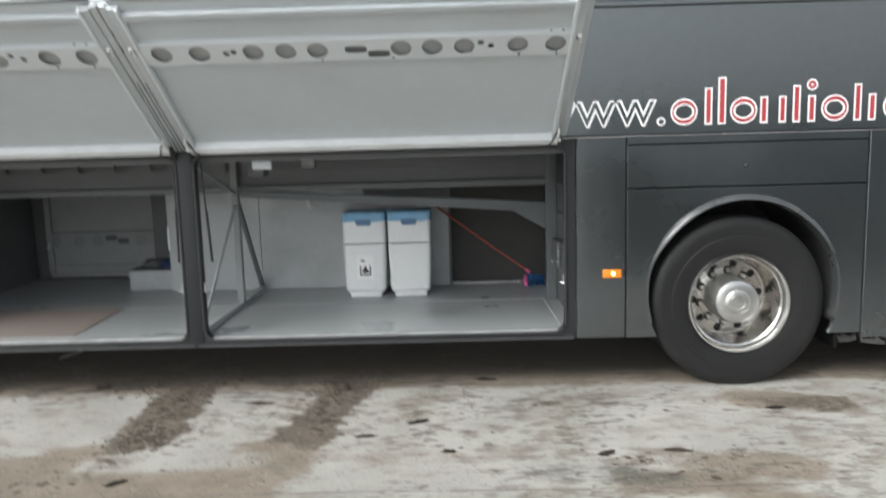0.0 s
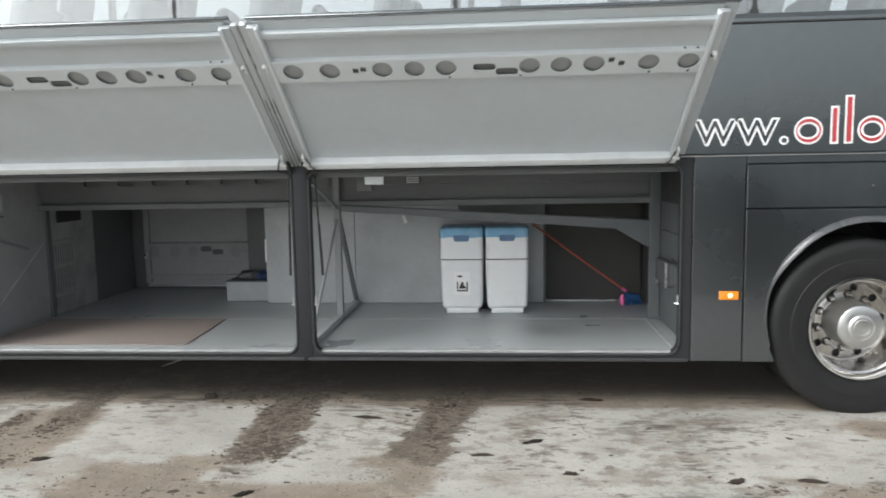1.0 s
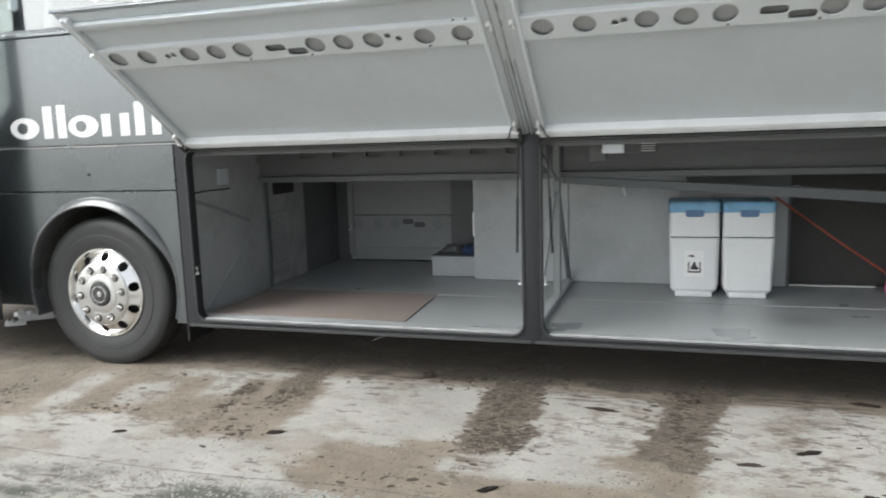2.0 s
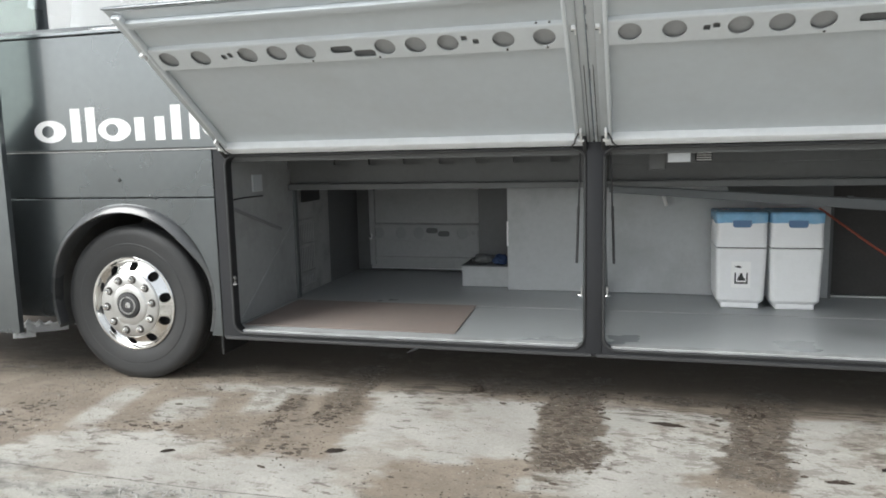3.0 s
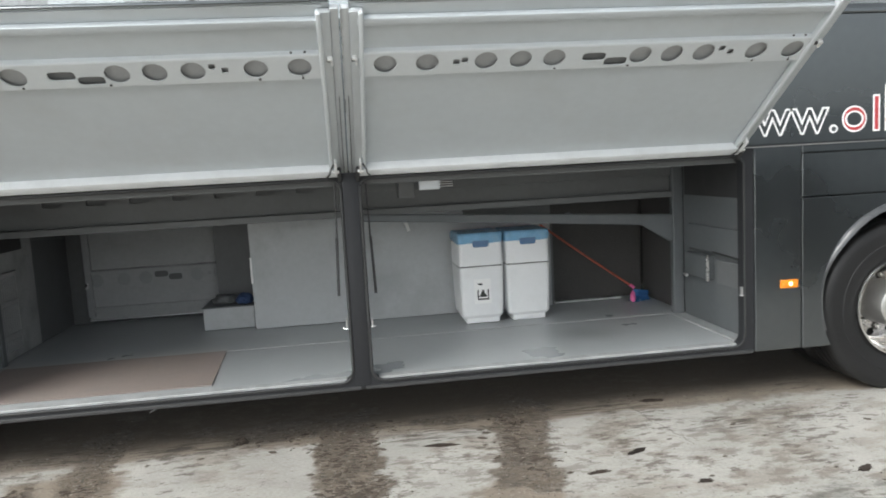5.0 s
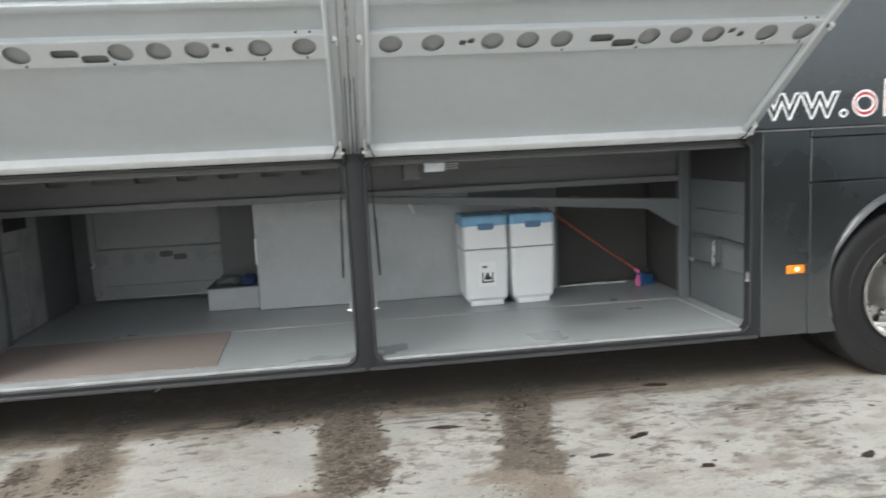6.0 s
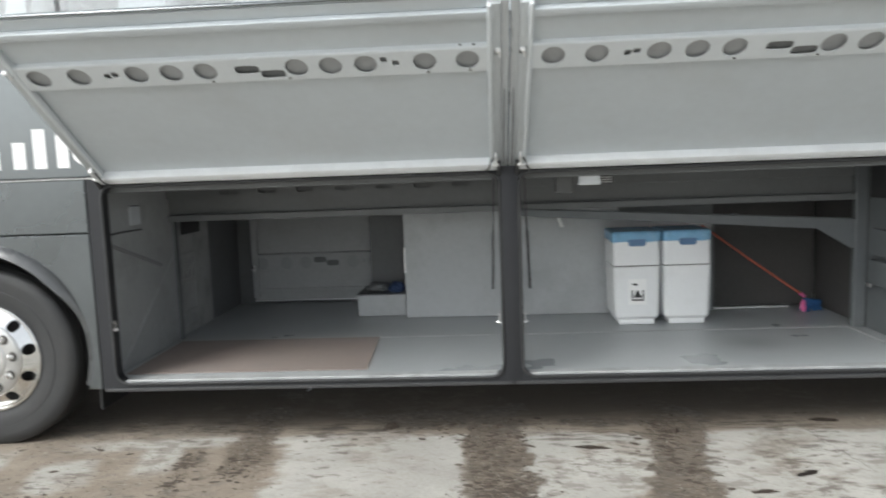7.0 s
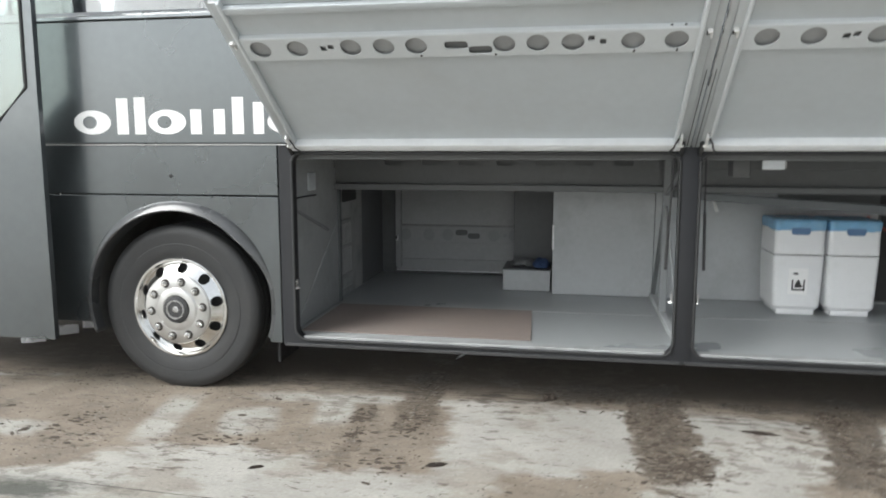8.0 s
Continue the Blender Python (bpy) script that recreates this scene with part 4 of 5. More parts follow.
# small lamps on the bay ceilings
part("bay_light", box(-0.17, -0.05, 0.085, 0.1, 1.44, 1.5, 0.004, 1), BAY, coach, "small pale bay lamp")
vent = part("vent", box(0.018, 0.114, 0.655, 0.72, 1.432, 1.534, 0.003, 1), BLACK, coach, "small louvred vent")
for k in range(4):
    part("slat", box(0.022, 0.11, 0.649, 0.658, 1.437 + 0.0145 * k, 1.4435 + 0.0145 * k, 0.001, 1), WHITE, vent)
part("bay_light", box(-2.942, -2.928, 0.44, 0.575, 1.275, 1.395, 0.004, 1), FLAP, coach, "small pale bay lamp")
part("ceiling_box", box(-0.27, -0.17, 0.35, 0.5, 1.39, 1.52, 0.006, 1), BAYDARK, coach)
# lockers and boxes on the rear end wall
# black sheet over the upper part of the rear end wall
part("vent_panel", box(1.835, 1.846, 0.12, 0.93, 1.27, 1.5, 0.004, 1), BLACK, coach, "black panel high on the end wall")
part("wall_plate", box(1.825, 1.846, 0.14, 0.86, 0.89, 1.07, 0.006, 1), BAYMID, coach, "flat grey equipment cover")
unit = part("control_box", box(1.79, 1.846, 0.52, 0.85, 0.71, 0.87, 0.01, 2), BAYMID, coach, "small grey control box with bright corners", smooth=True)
part("corner", box(1.78, 1.795, 0.5, 0.525, 0.7, 0.88, 0.004, 1), STEEL, unit)
part("corner", box(1.78, 1.795, 0.8, 0.86, 0.69, 0.715, 0.004, 1), STEEL, unit)
part("wall_plate", box(1.83, 1.846, 0.14, 0.47, 0.69, 0.85, 0.004, 1), BAYDARK, coach)
part("cable", tube([(1.83, 0.1, 1.4), (1.825, 0.13, 1.1), (1.825, 0.16, 0.88), (1.82, 0.5, 0.9)], 0.006, 6), BLACK, coach)

# ---- side marker lamp ----
marker = part("marker_lamp", box(1.985, 2.1, -0.012, 0.0, 0.718, 0.77, 0.005, 2), AMBER, coach, "lit amber side marker lamp", smooth=True)
part("bulb", lathe([(-0.016, 0), (-0.014, 0.012), (-0.008, 0.016)], 16), BULB, marker).matrix_basis = pose(2.05, 0, 0.744)


# ---- lettering and plain coloured shapes on the side ----
def shape_ring(cx, z0, z1, w, width, thick, y, grow=0.0):
    rz, rx = (z1 - z0) / 2 + grow, w / 2 + grow
    cz = (z0 + z1) / 2
    o = [(cx + rx * math.cos(a), cz + rz * math.sin(a)) for a in (2 * math.pi * k / 40 for k in range(40))]
    hole = rz - width - 2 * grow if rz > 0.06 else rx - width - 2 * grow
    i = [(cx - (rx - rz) * 0.35 + hole * 1.25 * math.cos(a), cz + hole * math.sin(a)) for a in (2 * math.pi * k / 40 for k in range(40))]
    return ring_plate(o, i, y - thick, y)


def shape_bar(x0, x1, z0, z1, thick, y, grow=0.0):
    return slab(rect(x0 - grow, x1 + grow, z0 - grow, z1 + grow), y - thick, y)


def signs(shapes, name, outline, fill, grow):
    for s in shapes:
        for material, g, y in ((outline, grow, 0.0), (fill, -grow * 0.2, -0.0012)) if fill else ((outline, 0.0, 0.0),):
            if s[0] == "ring":
                b = shape_ring(*s[1:], 0.0012, y, g)
            else:
                b = shape_bar(*s[1:], 0.0012, y, g)
            part(name, b, material, coach)


B, XH, AS = 1.643, 0.15, 0.226
signs([
    ("ring", -4.185, B, B + XH, 0.257, 0.036), ("bar", -4.014, -3.936, B, B + 0.222), ("bar", -3.892, -3.819, B, B + AS), ("ring", -3.673, B, B + XH, 0.253, 0.036),
    ("bar", -3.516, -3.444, B, B + XH), ("bar", -3.363, -3.29, B, B + XH), ("bar", -3.241, -3.168, B, B + 0.222), ("bar", -3.106, -3.038, B, B + 0.19), ("ring", -2.89, B, B + XH, 0.25, 0.036)],
    "white_mark", VINYL, None, 0)
B, XH = 1.645, 0.14
signs([
    ("ring", 2.471, B, B + XH, 0.145, 0.022), ("bar", 2.602, 2.63, B, B + 0.2), ("bar", 2.681, 2.712, B, B + 0.26),
    ("ring", 2.826, B, B + XH, 0.145, 0.022), ("bar", 2.933, 2.961, B, B + XH), ("bar", 3.044, 3.071, B, B + XH),
    ("bar", 3.126, 3.154, B, B + 0.2), ("bar", 3.216, 3.244, B, B + XH), ("ring", 3.23, B + 0.185, B + 0.235, 0.05, 0.018),
    ("ring", 3.368, B, B + XH, 0.145, 0.022), ("bar", 3.489, 3.516, B, B + 0.2), ("bar", 3.575, 3.603, B, B + XH), ("ring", 3.734, B, B + XH, 0.145, 0.022)],
    "red_mark", VINYL, REDVINYL, 0.009)


def lettering(text, x0, x1, z0, z1, y, offset, grow, material, name):
    """Flat letters stretched into a rectangle on the side."""
    cu = bpy.data.curves.new("lettering", "FONT")
    cu.body, cu.size, cu.offset, cu.extrude = text, 0.27, offset, 0.0006
    t = new("lettering", cu)
    me = bpy.data.meshes.new_from_object(t.evaluated_get(bpy.context.evaluated_depsgraph_get()))
    bpy.data.objects.remove(t)
    bmx = bmesh.new()
    bmx.from_mesh(me)
    bpy.data.meshes.remove(me)
    us, vs = [v.co.x for v in bmx.verts], [v.co.y for v in bmx.verts]
    for v in bmx.verts:
        v.co = Vector((x0 - grow + (v.co.x - min(us)) / (max(us) - min(us)) * (x1 - x0 + 2 * grow), y + v.co.z, z0 - grow + (v.co.y - min(vs)) / (max(vs) - min(vs)) * (z1 - z0 + 2 * grow)))
    return part(name, bmx, material, coach)


lettering("www.", 1.585, 2.352, B, B + XH, -0.001, 0.006, 0.009, VINYL, "lettering_outline")
lettering("www.", 1.585, 2.352, B, B + XH, -0.0024, -0.004, -0.002, PAINT, "lettering")


# ---- wheels ----
def tyre_profile(r, rim, y0, wide):
    p = [(y0 + 0.035, rim - 0.012), (y0 + 0.02, rim + 0.004), (y0 + 0.012, rim + 0.02), (y0 + 0.002, rim + 0.07), (y0, rim + 0.1), (y0 + 0.003, rim + 0.104), (y0 + 0.001, rim + 0.11), (y0 + 0.008, r - 0.07),
         (y0 + 0.006, r - 0.06), (y0 + 0.014, r - 0.035), (y0 + 0.024, r - 0.012), (y0 + 0.036, r - 0.003), (y0 + 0.05, r)]
    w = wide
    for g in (0.3, 0.5, 0.7):
        p += [(y0 + w * g - 0.006, r), (y0 + w * g - 0.004, r - 0.014), (y0 + w * g + 0.004, r - 0.014), (y0 + w * g + 0.006, r)]
    p += [(y0 + w - 0.05, r), (y0 + w - 0.02, r - 0.015), (y0 + w, rim + 0.1), (y0 + w - 0.02, rim - 0.01)]
    return p


def nuts(parent, radius, y, count, start=0.0):
    first_nut = None
    for k in range(count):
        a = start + 2 * math.pi * k / count
        m = pose(radius * math.cos(a), y, radius * math.sin(a))
        if first_nut is None:
            bm = lathe([(-0.036, 0), (-0.035, 0.009), (-0.03, 0.0135), (-0.024, 0.016), (0.0, 0.0175)], 12)
            first_nut = part("wheel_nut", bm, CHROME, parent, smooth=True)
            first_nut.matrix_basis = m
            washer = part("washer", lathe([(-0.002, 0.016), (-0.004, 0.0255), (0.0, 0.027)], 20), GRIME, parent, "grimy ring round a nut")
            washer.matrix_basis = m
        else:
            same("wheel_nut", first_nut, m, parent)
            same("washer", washer, m, parent)


def disc_with_holes(r0, y0, r1, y1, count, hr, ha, start=0.0):
    """A cone of rim between two circles with hand holes."""
    bm = bmesh.new()

    def place(u, v, w):
        f = (v - r0) / (r1 - r0)
        return (v * math.cos(u), y0 + (y1 - y0) * f - w, v * math.sin(u))
    step = 2 * math.pi / count
    mid = (r0 + r1) / 2
    for k in range(count):
        c = start + k * step
        holed(bm, place, c - step / 2, c + step / 2, r0, r1, (c, mid, ha, hr), 0.03, 24, 2.4)
    bmesh.ops.remove_doubles(bm, verts=bm.verts, dist=0.0003)
    return bm


def wheel(x, y, front):
    w = empty("wheel", coach)
    w.matrix_basis = pose(x, y, 0.534)
    R, RIM = 0.541, 0.318
    t = part("tyre", lathe(tyre_profile(R, RIM, 0.0, 0.29), 80), RUBBER if front else DIMTYRE, w, "dusty black tyre" if front else "black tyre with dimmed rubber", smooth=True)
    if not front:
        same("tyre", t, pose(0, 0.33, 0), w)
    if front:
        rim = part("rim", lathe([(0.05, 0.297), (0.008, 0.302), (0.004, 0.298), (0.004, 0.288), (0.012, 0.281), (0.03, 0.274)], 72), CHROME, w, "polished alloy rim", smooth=True)
        part("disc", disc_with_holes(0.211, -0.018, 0.275, 0.03, 10, 0.028, 0.125, 0.2), CHROME, w, smooth=True)
        part("face", lathe([(-0.018, 0.212), (-0.026, 0.207), (-0.03, 0.199), (-0.03, 0.13), (-0.037, 0.124), (-0.039, 0.12), (-0.039, 0.085), (-0.03, 0.08)], 64), SATIN, w, smooth=True)
        part("backing", lathe([(0.075, 0.29), (0.075, 0.0)], 48), BLACK, w)
        nuts(w, 0.167, -0.03, 10, 0.1)
        cap = part("hub_cap", lathe([(-0.03, 0.082), (-0.046, 0.078), (-0.05, 0.07), (-0.05, 0.0)], 40), BLACK, w, "black hub cap with a silver ring", smooth=True)
        part("ring", lathe([(-0.05, 0.058), (-0.056, 0.056), (-0.056, 0.05), (-0.05, 0.048)], 40), STEEL, cap, smooth=True)
        part("boss", lathe([(-0.05, 0.02), (-0.055, 0.016), (-0.056, 0.0)], 24), STEEL, cap, smooth=True)
    else:
        part("rim", lathe([(0.05, 0.3), (0.006, 0.308), (-0.002, 0.304), (-0.002, 0.294), (0.012, 0.284), (0.045, 0.277), (0.052, 0.268)], 72), CHROME, w, "polished rim lip", smooth=True)
        part("barrel", lathe([(0.052, 0.268), (0.12, 0.262), (0.2, 0.256), (0.236, 0.246), (0.242, 0.236)], 72), DULL, w, "grimy deep-dish barrel", smooth=True)
        part("disc", disc_with_holes(0.178, 0.242, 0.237, 0.242, 10, 0.024, 0.11, 0.1), DULL, w, smooth=True)
        part("face", lathe([(0.242, 0.18), (0.238, 0.174), (0.238, 0.115)], 64), DULL, w, smooth=True)
        part("backing", lathe([(0.285, 0.25), (0.285, 0.0)], 48), BLACK, w)
        nuts(w, 0.166, 0.238, 10, 0.25)
        hub = part("hub", lathe([(0.238, 0.14), (0.1, 0.138), (0.05, 0.132), (0.032, 0.128), (0.026, 0.12), (0.022, 0.075), (0.012, 0.066), (0.01, 0.06), (0.01, 0.0)], 48), SATIN, w, "bright turned hub", smooth=True)
        part("hub_ring", lathe([(0.012, 0.05), (0.004, 0.048), (0.004, 0.042), (0.012, 0.04)], 40), SATIN, hub, smooth=True)
    grow = 1.08 if front else 1.035
    for o in w.children:
        if not o.name.startswith("tyre"):
            o.matrix_basis = Matrix.Diagonal((grow, 1, grow, 1)) @ o.matrix_basis
    return w


wheel(FRONT_AXLE, 0.045, True)
wheel(REAR_AXLE, 0.02, False)

# ---- open entrance door ----
leaf = empty("entrance_door", coach)
leaf["label"] = "open plug door standing proud of the side"
DX0, DX1, DY = -5.5, -4.395, -0.17
outer = rounded(DX0, DX1, 0.36, 3.25, (0.06, 0.03, 0.1, 0.1))
cut = [(DX0 + 0.09, 1.47), (-4.885, 1.47), (-4.686, 1.711), (-4.47, 1.92), (-4.462, 3.1), (DX0 + 0.09, 3.1)]
bm = bmesh.new()
for poly in (rect(DX0, DX1, 0.36, 1.47), [(DX0, 1.47), (cut[0][0], 1.47), (cut[0][0], 3.1), (DX0, 3.1)], rect(DX0, DX1, 3.1, 3.25),
             [(-4.885, 1.47), (DX1, 1.47), (DX1, 3.1), (-4.462, 3.1), (-4.47, 1.92), (-4.686, 1.711)]):
    slab(poly, DY - 0.04, DY, 0.0, bm)
part("leaf", bm, PAINT, leaf)
# unseen pale sheet, added to brighten the leaf's reflection in the side
part("inner_lining", box(DX0 + 0.1, DX1 - 0.03, DY + 0.001, DY + 0.02, 0.4, 1.44, 0.005, 1), FLAP, leaf, "pale unseen lining added to lighten the door reflection")
p = part("pane", slab(cut, DY - 0.025, DY - 0.018), DOORGLASS, leaf, "greenish door glass")
p.visible_shadow = False
part("gasket", tube([(x, DY - 0.04, z) for x, z in cut + cut[:1]], 0.012, 8), RUBBER, leaf)
part("arm", bar((-4.9, -0.15, 0.9), (-5.3, 0.1, 0.9), 0.04, 0.04), BLACK, leaf)

# ---- loose things in the bays ----
board = tagged(part("board", slab([(0, 0), (1.47, 0), (1.43, 0.83), (0, 0.83)], 0, 0.006, 0.002), BOARD), "worn brown plywood board lying on the bay floor", "board")
board.matrix_basis = Matrix(((1, 0, 0, -2.895), (0, 0, 1, 0.16), (0, 1, 0, 0.3902), (0, 0, 0, 1)))


def bin_box(label):
    """Two-part white bin with a blue film over its rim."""
    b = tagged(empty("bin"), label, "bin", group="white bins in the luggage bay")
    w, d = 0.335, 0.4
    bm = bmesh.new()

    def tub(z, rows):
        loops = []
        for dz, g, r in rows:
            o = rounded(-w / 2 + g, w / 2 - g, -d / 2 + g, d / 2 - g, (r,) * 4, 5)
            loops.append([bm.verts.new((x, y, z + dz)) for x, y in o])
        for a, c in zip(loops, loops[1:]):
            for i in range(len(a)):
                bm.faces.new((a[i], a[(i + 1) % len(a)], c[(i + 1) % len(a)], c[i]))
        return loops
    lo = tub(0, [(0.035, 0.03, 0.03), (0.06, 0.01, 0.03), (0.2, 0.006, 0.03), (0.42, 0.0, 0.03), (0.425, 0.004, 0.03)])
    bm.faces.new(lo[0]), bm.faces.new(lo[-1])
    part("tub", bm, WHITE, b, smooth=True)
    bm = bmesh.new()
    up = tub(0, [(0.432, 0.004, 0.03), (0.437, 0.0, 0.03), (0.64, 0.004, 0.03), (0.645, 0.008, 0.03)])
    bm.faces.new(up[0]), bm.faces.new(up[-1])
    part("upper_tub", bm, WHITE, b, smooth=True)
    part("seam", box(-w / 2 + 0.009, w / 2 - 0.009, -d / 2 + 0.009, d / 2 - 0.009, 0.425, 0.44, 0.01, 2), BLACK, b)
    part("foot", box(-0.125, 0.125, -0.175, 0.175, 0.0, 0.04, 0.008, 2), WHITE, b, smooth=True)
    # film folded over the rim, with a wavy lower edge
    bm = bmesh.new()
    rnd = random.Random(label)
    o = []
    for k in range(72):
        a = 2 * math.pi * k / 72
        c, s = math.cos(a), math.sin(a)
        q = (abs(c) ** 12 + abs(s) ** 12) ** (-1 / 12)
        o.append((c * q, s * q))
    loops = []
    wave = [0.003 * math.sin(0.4 * k) + rnd.uniform(-0.0015, 0.0015) for k in range(72)]
    for zz, g, wv in ((0.606, -0.003, 1), (0.63, -0.0055, 0.5), (0.65, -0.0065, 0.2), (0.668, -0.006, 0), (0.68, 0.004, 0), (0.682, 0.03, 0), (0.676, 0.08, 0)):
        loops.append([bm.verts.new((x * (w / 2 - g) , y * (d / 2 - g), zz - 0.004 + wv * wave[i])) for i, (x, y) in enumerate(o)])
    for a, c in zip(loops, loops[1:]):
        for i in range(72):
            bm.faces.new((a[i], a[(i + 1) % 72], c[(i + 1) % 72], c[i]))
    bm.faces.new(loops[-1])
    part("film", bm, BLUE, b, "crumpled blue plastic film", smooth=True)
    part("handle", slab(rounded(-0.06, 0.06, 0.572, 0.62, (0.018, 0.018, 0.004, 0.004)), -d / 2 - 0.008, -d / 2 + 0.01, 0.002), BLUEDARK, b, "dark blue grip")
    return b


bin_a = bin_box("white plastic bin with blue film and a pictogram label")
bin_a.matrix_basis = pose(0.37, 1.385, 0.391)
bin_b = bin_box("white plastic bin with blue film over its rim")
bin_b.matrix_basis = pose(0.722, 1.385, 0.391, 0, 0, 0.8)
lab = part("label", slab(rect(-0.062, 0.064, 0.15, 0.335), -0.2, -0.19), CARD, bin_a, "white sticker with a black pictogram")
part("pictogram", slab([(-0.04, 0.178), (0.046, 0.178), (0.046, 0.255), (0.036, 0.255), (0.036, 0.19), (-0.03, 0.19), (-0.03, 0.255), (-0.04, 0.255)], -0.2012, -0.2), INK, lab)
part("pictogram", slab([(-0.023, 0.2), (0.029, 0.2), (0.031, 0.214), (0.016, 0.226), (0.012, 0.246), (0.002, 0.258), (-0.008, 0.24), (-0.02, 0.216)], -0.2012, -0.2), INK, lab)
part("pictogram", slab([(-0.04, 0.301), (-0.012, 0.305), (0.006, 0.296), (-0.006, 0.288), (-0.03, 0.292)], -0.2012, -0.2), INK, lab)

broom = tagged(empty("broom"), "red-handled broom with blue bristles leaning in the bay", "broom")
p0, p1 = Vector((1.69, 1.58, 0.505)), Vector((0.94, 1.61, 1.06))
part("handle", tube([p0, p0.lerp(p1, 0.5) + Vector((0, 0, -0.006)), p1], 0.0085, 10), RED, broom, "red plastic handle", smooth=True)
head = part("head", box(-0.07, 0.07, -0.03, 0.03, 0, 0.05, 0.012, 2, pose(1.745, 1.56, 0.43, 0, 8, 25)), BRISTLE, broom, "blue broom head", smooth=True)
bm = bmesh.new()
rnd = random.Random(4)
for k in range(160):
    a, c = rnd.uniform(-0.065, 0.065), rnd.uniform(-0.028, 0.028)
    q = pose(1.745, 1.56, 0.43, 0, 8, 25) @ Vector((a, c, 0.005))
    tube([q, (q.x + a * 0.25 + rnd.uniform(-0.01, 0.01), q.y + c * 0.6, 0.392)], 0.0022, 4, bm, False)
part("bristles", bm, BRISTLE, broom)
part("collar", tube([p0 + Vector((0.01, -0.005, -0.01)), p0.lerp(p1, 0.03)], 0.014, 10), PINK, broom, "pink collar", smooth=True)
rag = bmesh.new()
bmesh.ops.create_icosphere(rag, subdivisions=3, radius=0.045)
for v in rag.verts:
    v.co = Vector((v.co.x * 0.45, v.co.y * 0.5, v.co.z * 1.0)) * (1 + 0.35 * noise.noise(v.co * 30))
    v.co += Vector((1.66, 1.5, 0.44))
tagged(part("cloth", rag, PINK, smooth=True), "scrunched pink cleaning cloth beside the broom", "cloth")

step = tagged(empty("step_box"), "low grey box beside the partition on the bay floor", "box")
part("body", box(-1.752, -1.36, 1.752, 2.18, 0.391, 0.562, 0.006, 2), BAY, step)
part("lid", box(-1.756, -1.358, 1.748, 2.185, 0.562, 0.572, 0.003, 1), BAYDARK, step)


def lump(name, at, size, material, label, category, seed, rough=0.25):
    b = bmesh.new()
    bmesh.ops.create_icosphere(b, subdivisions=4, radius=1.0)
    for v in b.verts:
        f = 1 + rough * noise.noise(v.co * 1.7 + Vector((seed, 0, 0))) + rough * 0.4 * noise.noise(v.co * 5 + Vector((seed, 3, 0)))
        z = max(v.co.z * f, -0.55)
        v.co = Vector((at[0] + v.co.x * f * size[0], at[1] + v.co.y * f * size[1], at[2] + (z + 0.55) * size[2]))
    return tagged(part(name, b, material, smooth=True), label, category)


lump("work_glove", (-1.6, 1.95, 0.5725), (0.1, 0.1, 0.045), BAYDARK, "dark grey glove lying on the low box", "glove", 2.0)
lump("rag", (-1.44, 1.87, 0.5725), (0.065, 0.08, 0.05), CLOTH, "folded dark blue rag on the low box", "rag", 5.0)

# ---- yard debris ----
rnd = random.Random(11)


def clod(x, y, lx, ly, h, turn, material, name, label, category, group):
    b = bmesh.new()
    bmesh.ops.create_icosphere(b, subdivisions=3, radius=1.0)
    s = rnd.uniform(0, 50)
    for v in b.verts:
        f = 1 + 0.7 * noise.noise(v.co * 1.8 + Vector((s, 0, 0))) + 0.9 * noise.noise(v.co * 5.3 + Vector((s, 7, 0)))
        v.co = Vector((v.co.x * f * lx, v.co.y * f * ly, (max(v.co.z, -0.35) + 0.35) * h * (0.7 + 0.6 * abs(noise.noise(v.co * 2 + Vector((0, s, 0)))))))
    ob = tagged(part(name, b, material, smooth=True), label, category, group=group)
    ob.matrix_basis = pose(x, y, 0.0005, 0, 0, turn)


for x, y, lx, ly, turn in ((-0.16, -0.12, 0.075, 0.028, -10), (0.85, -0.49, 0.055, 0.025, 25), (0.565, -0.69, 0.05, 0.016, 5), (1.265, 0.256, 0.06, 0.03, -15), (1.81, -0.97, 0.04, 0.035, 30),
                           (2.166, -0.955, 0.06, 0.022, -10), (-1.83, -0.83, 0.045, 0.03, 20), (-0.56, -1.2, 0.04, 0.025, 40), (-2.694, -1.013, 0.032, 0.008, 30), (2.906, -0.388, 0.05, 0.02, 0), (1.018, -0.914, 0.03, 0.02, 0)):
    clod(x, y, lx, ly * 0.5, 0.014, turn, LEAF, "dead_leaf", "curled dark brown dead leaf on the concrete", "leaf", "dead leaves in the yard")
for x, y in ((-1.31, 0.245), (0.335, 0.112)):
    clod(x, y, 0.04, 0.03, 0.025, rnd.uniform(0, 180), MUD, "mud_clod", "small lump of dried mud on the concrete", "mud", "mud lumps in the yard")


def litter(label, pieces):
    """Strips of pale film lying on the ground, each with a raised crease."""
    thing = tagged(empty("plastic_scrap"), label, "litter", group="litter under the coach")
    for x, y, a, b, h, turn in pieces:
        bmx = bmesh.new()
        rows = []
        for k in range(10):
            u = -1 + 2 * k / 9
            half = b * (1 - u * u * 0.8) * rnd.uniform(0.6, 1.2)
            zz = h * rnd.uniform(0.5, 1.0)
            rows.append([bmx.verts.new(p) for p in ((u * a, -half * 0.5, 0.002), (u * a, -half * 0.3, zz * 0.5), (u * a, 0, zz * 0.9), (u * a, half * 0.5, zz), (u * a, half, zz * 0.8))])
        for p, q in zip(rows, rows[1:]):
            for c in range(4):
                bmx.faces.new((p[c], q[c], q[c + 1], p[c + 1]))
        part("strip", bmx, CARD, thing).matrix_basis = pose(x, y, 0, 0, 0, turn)


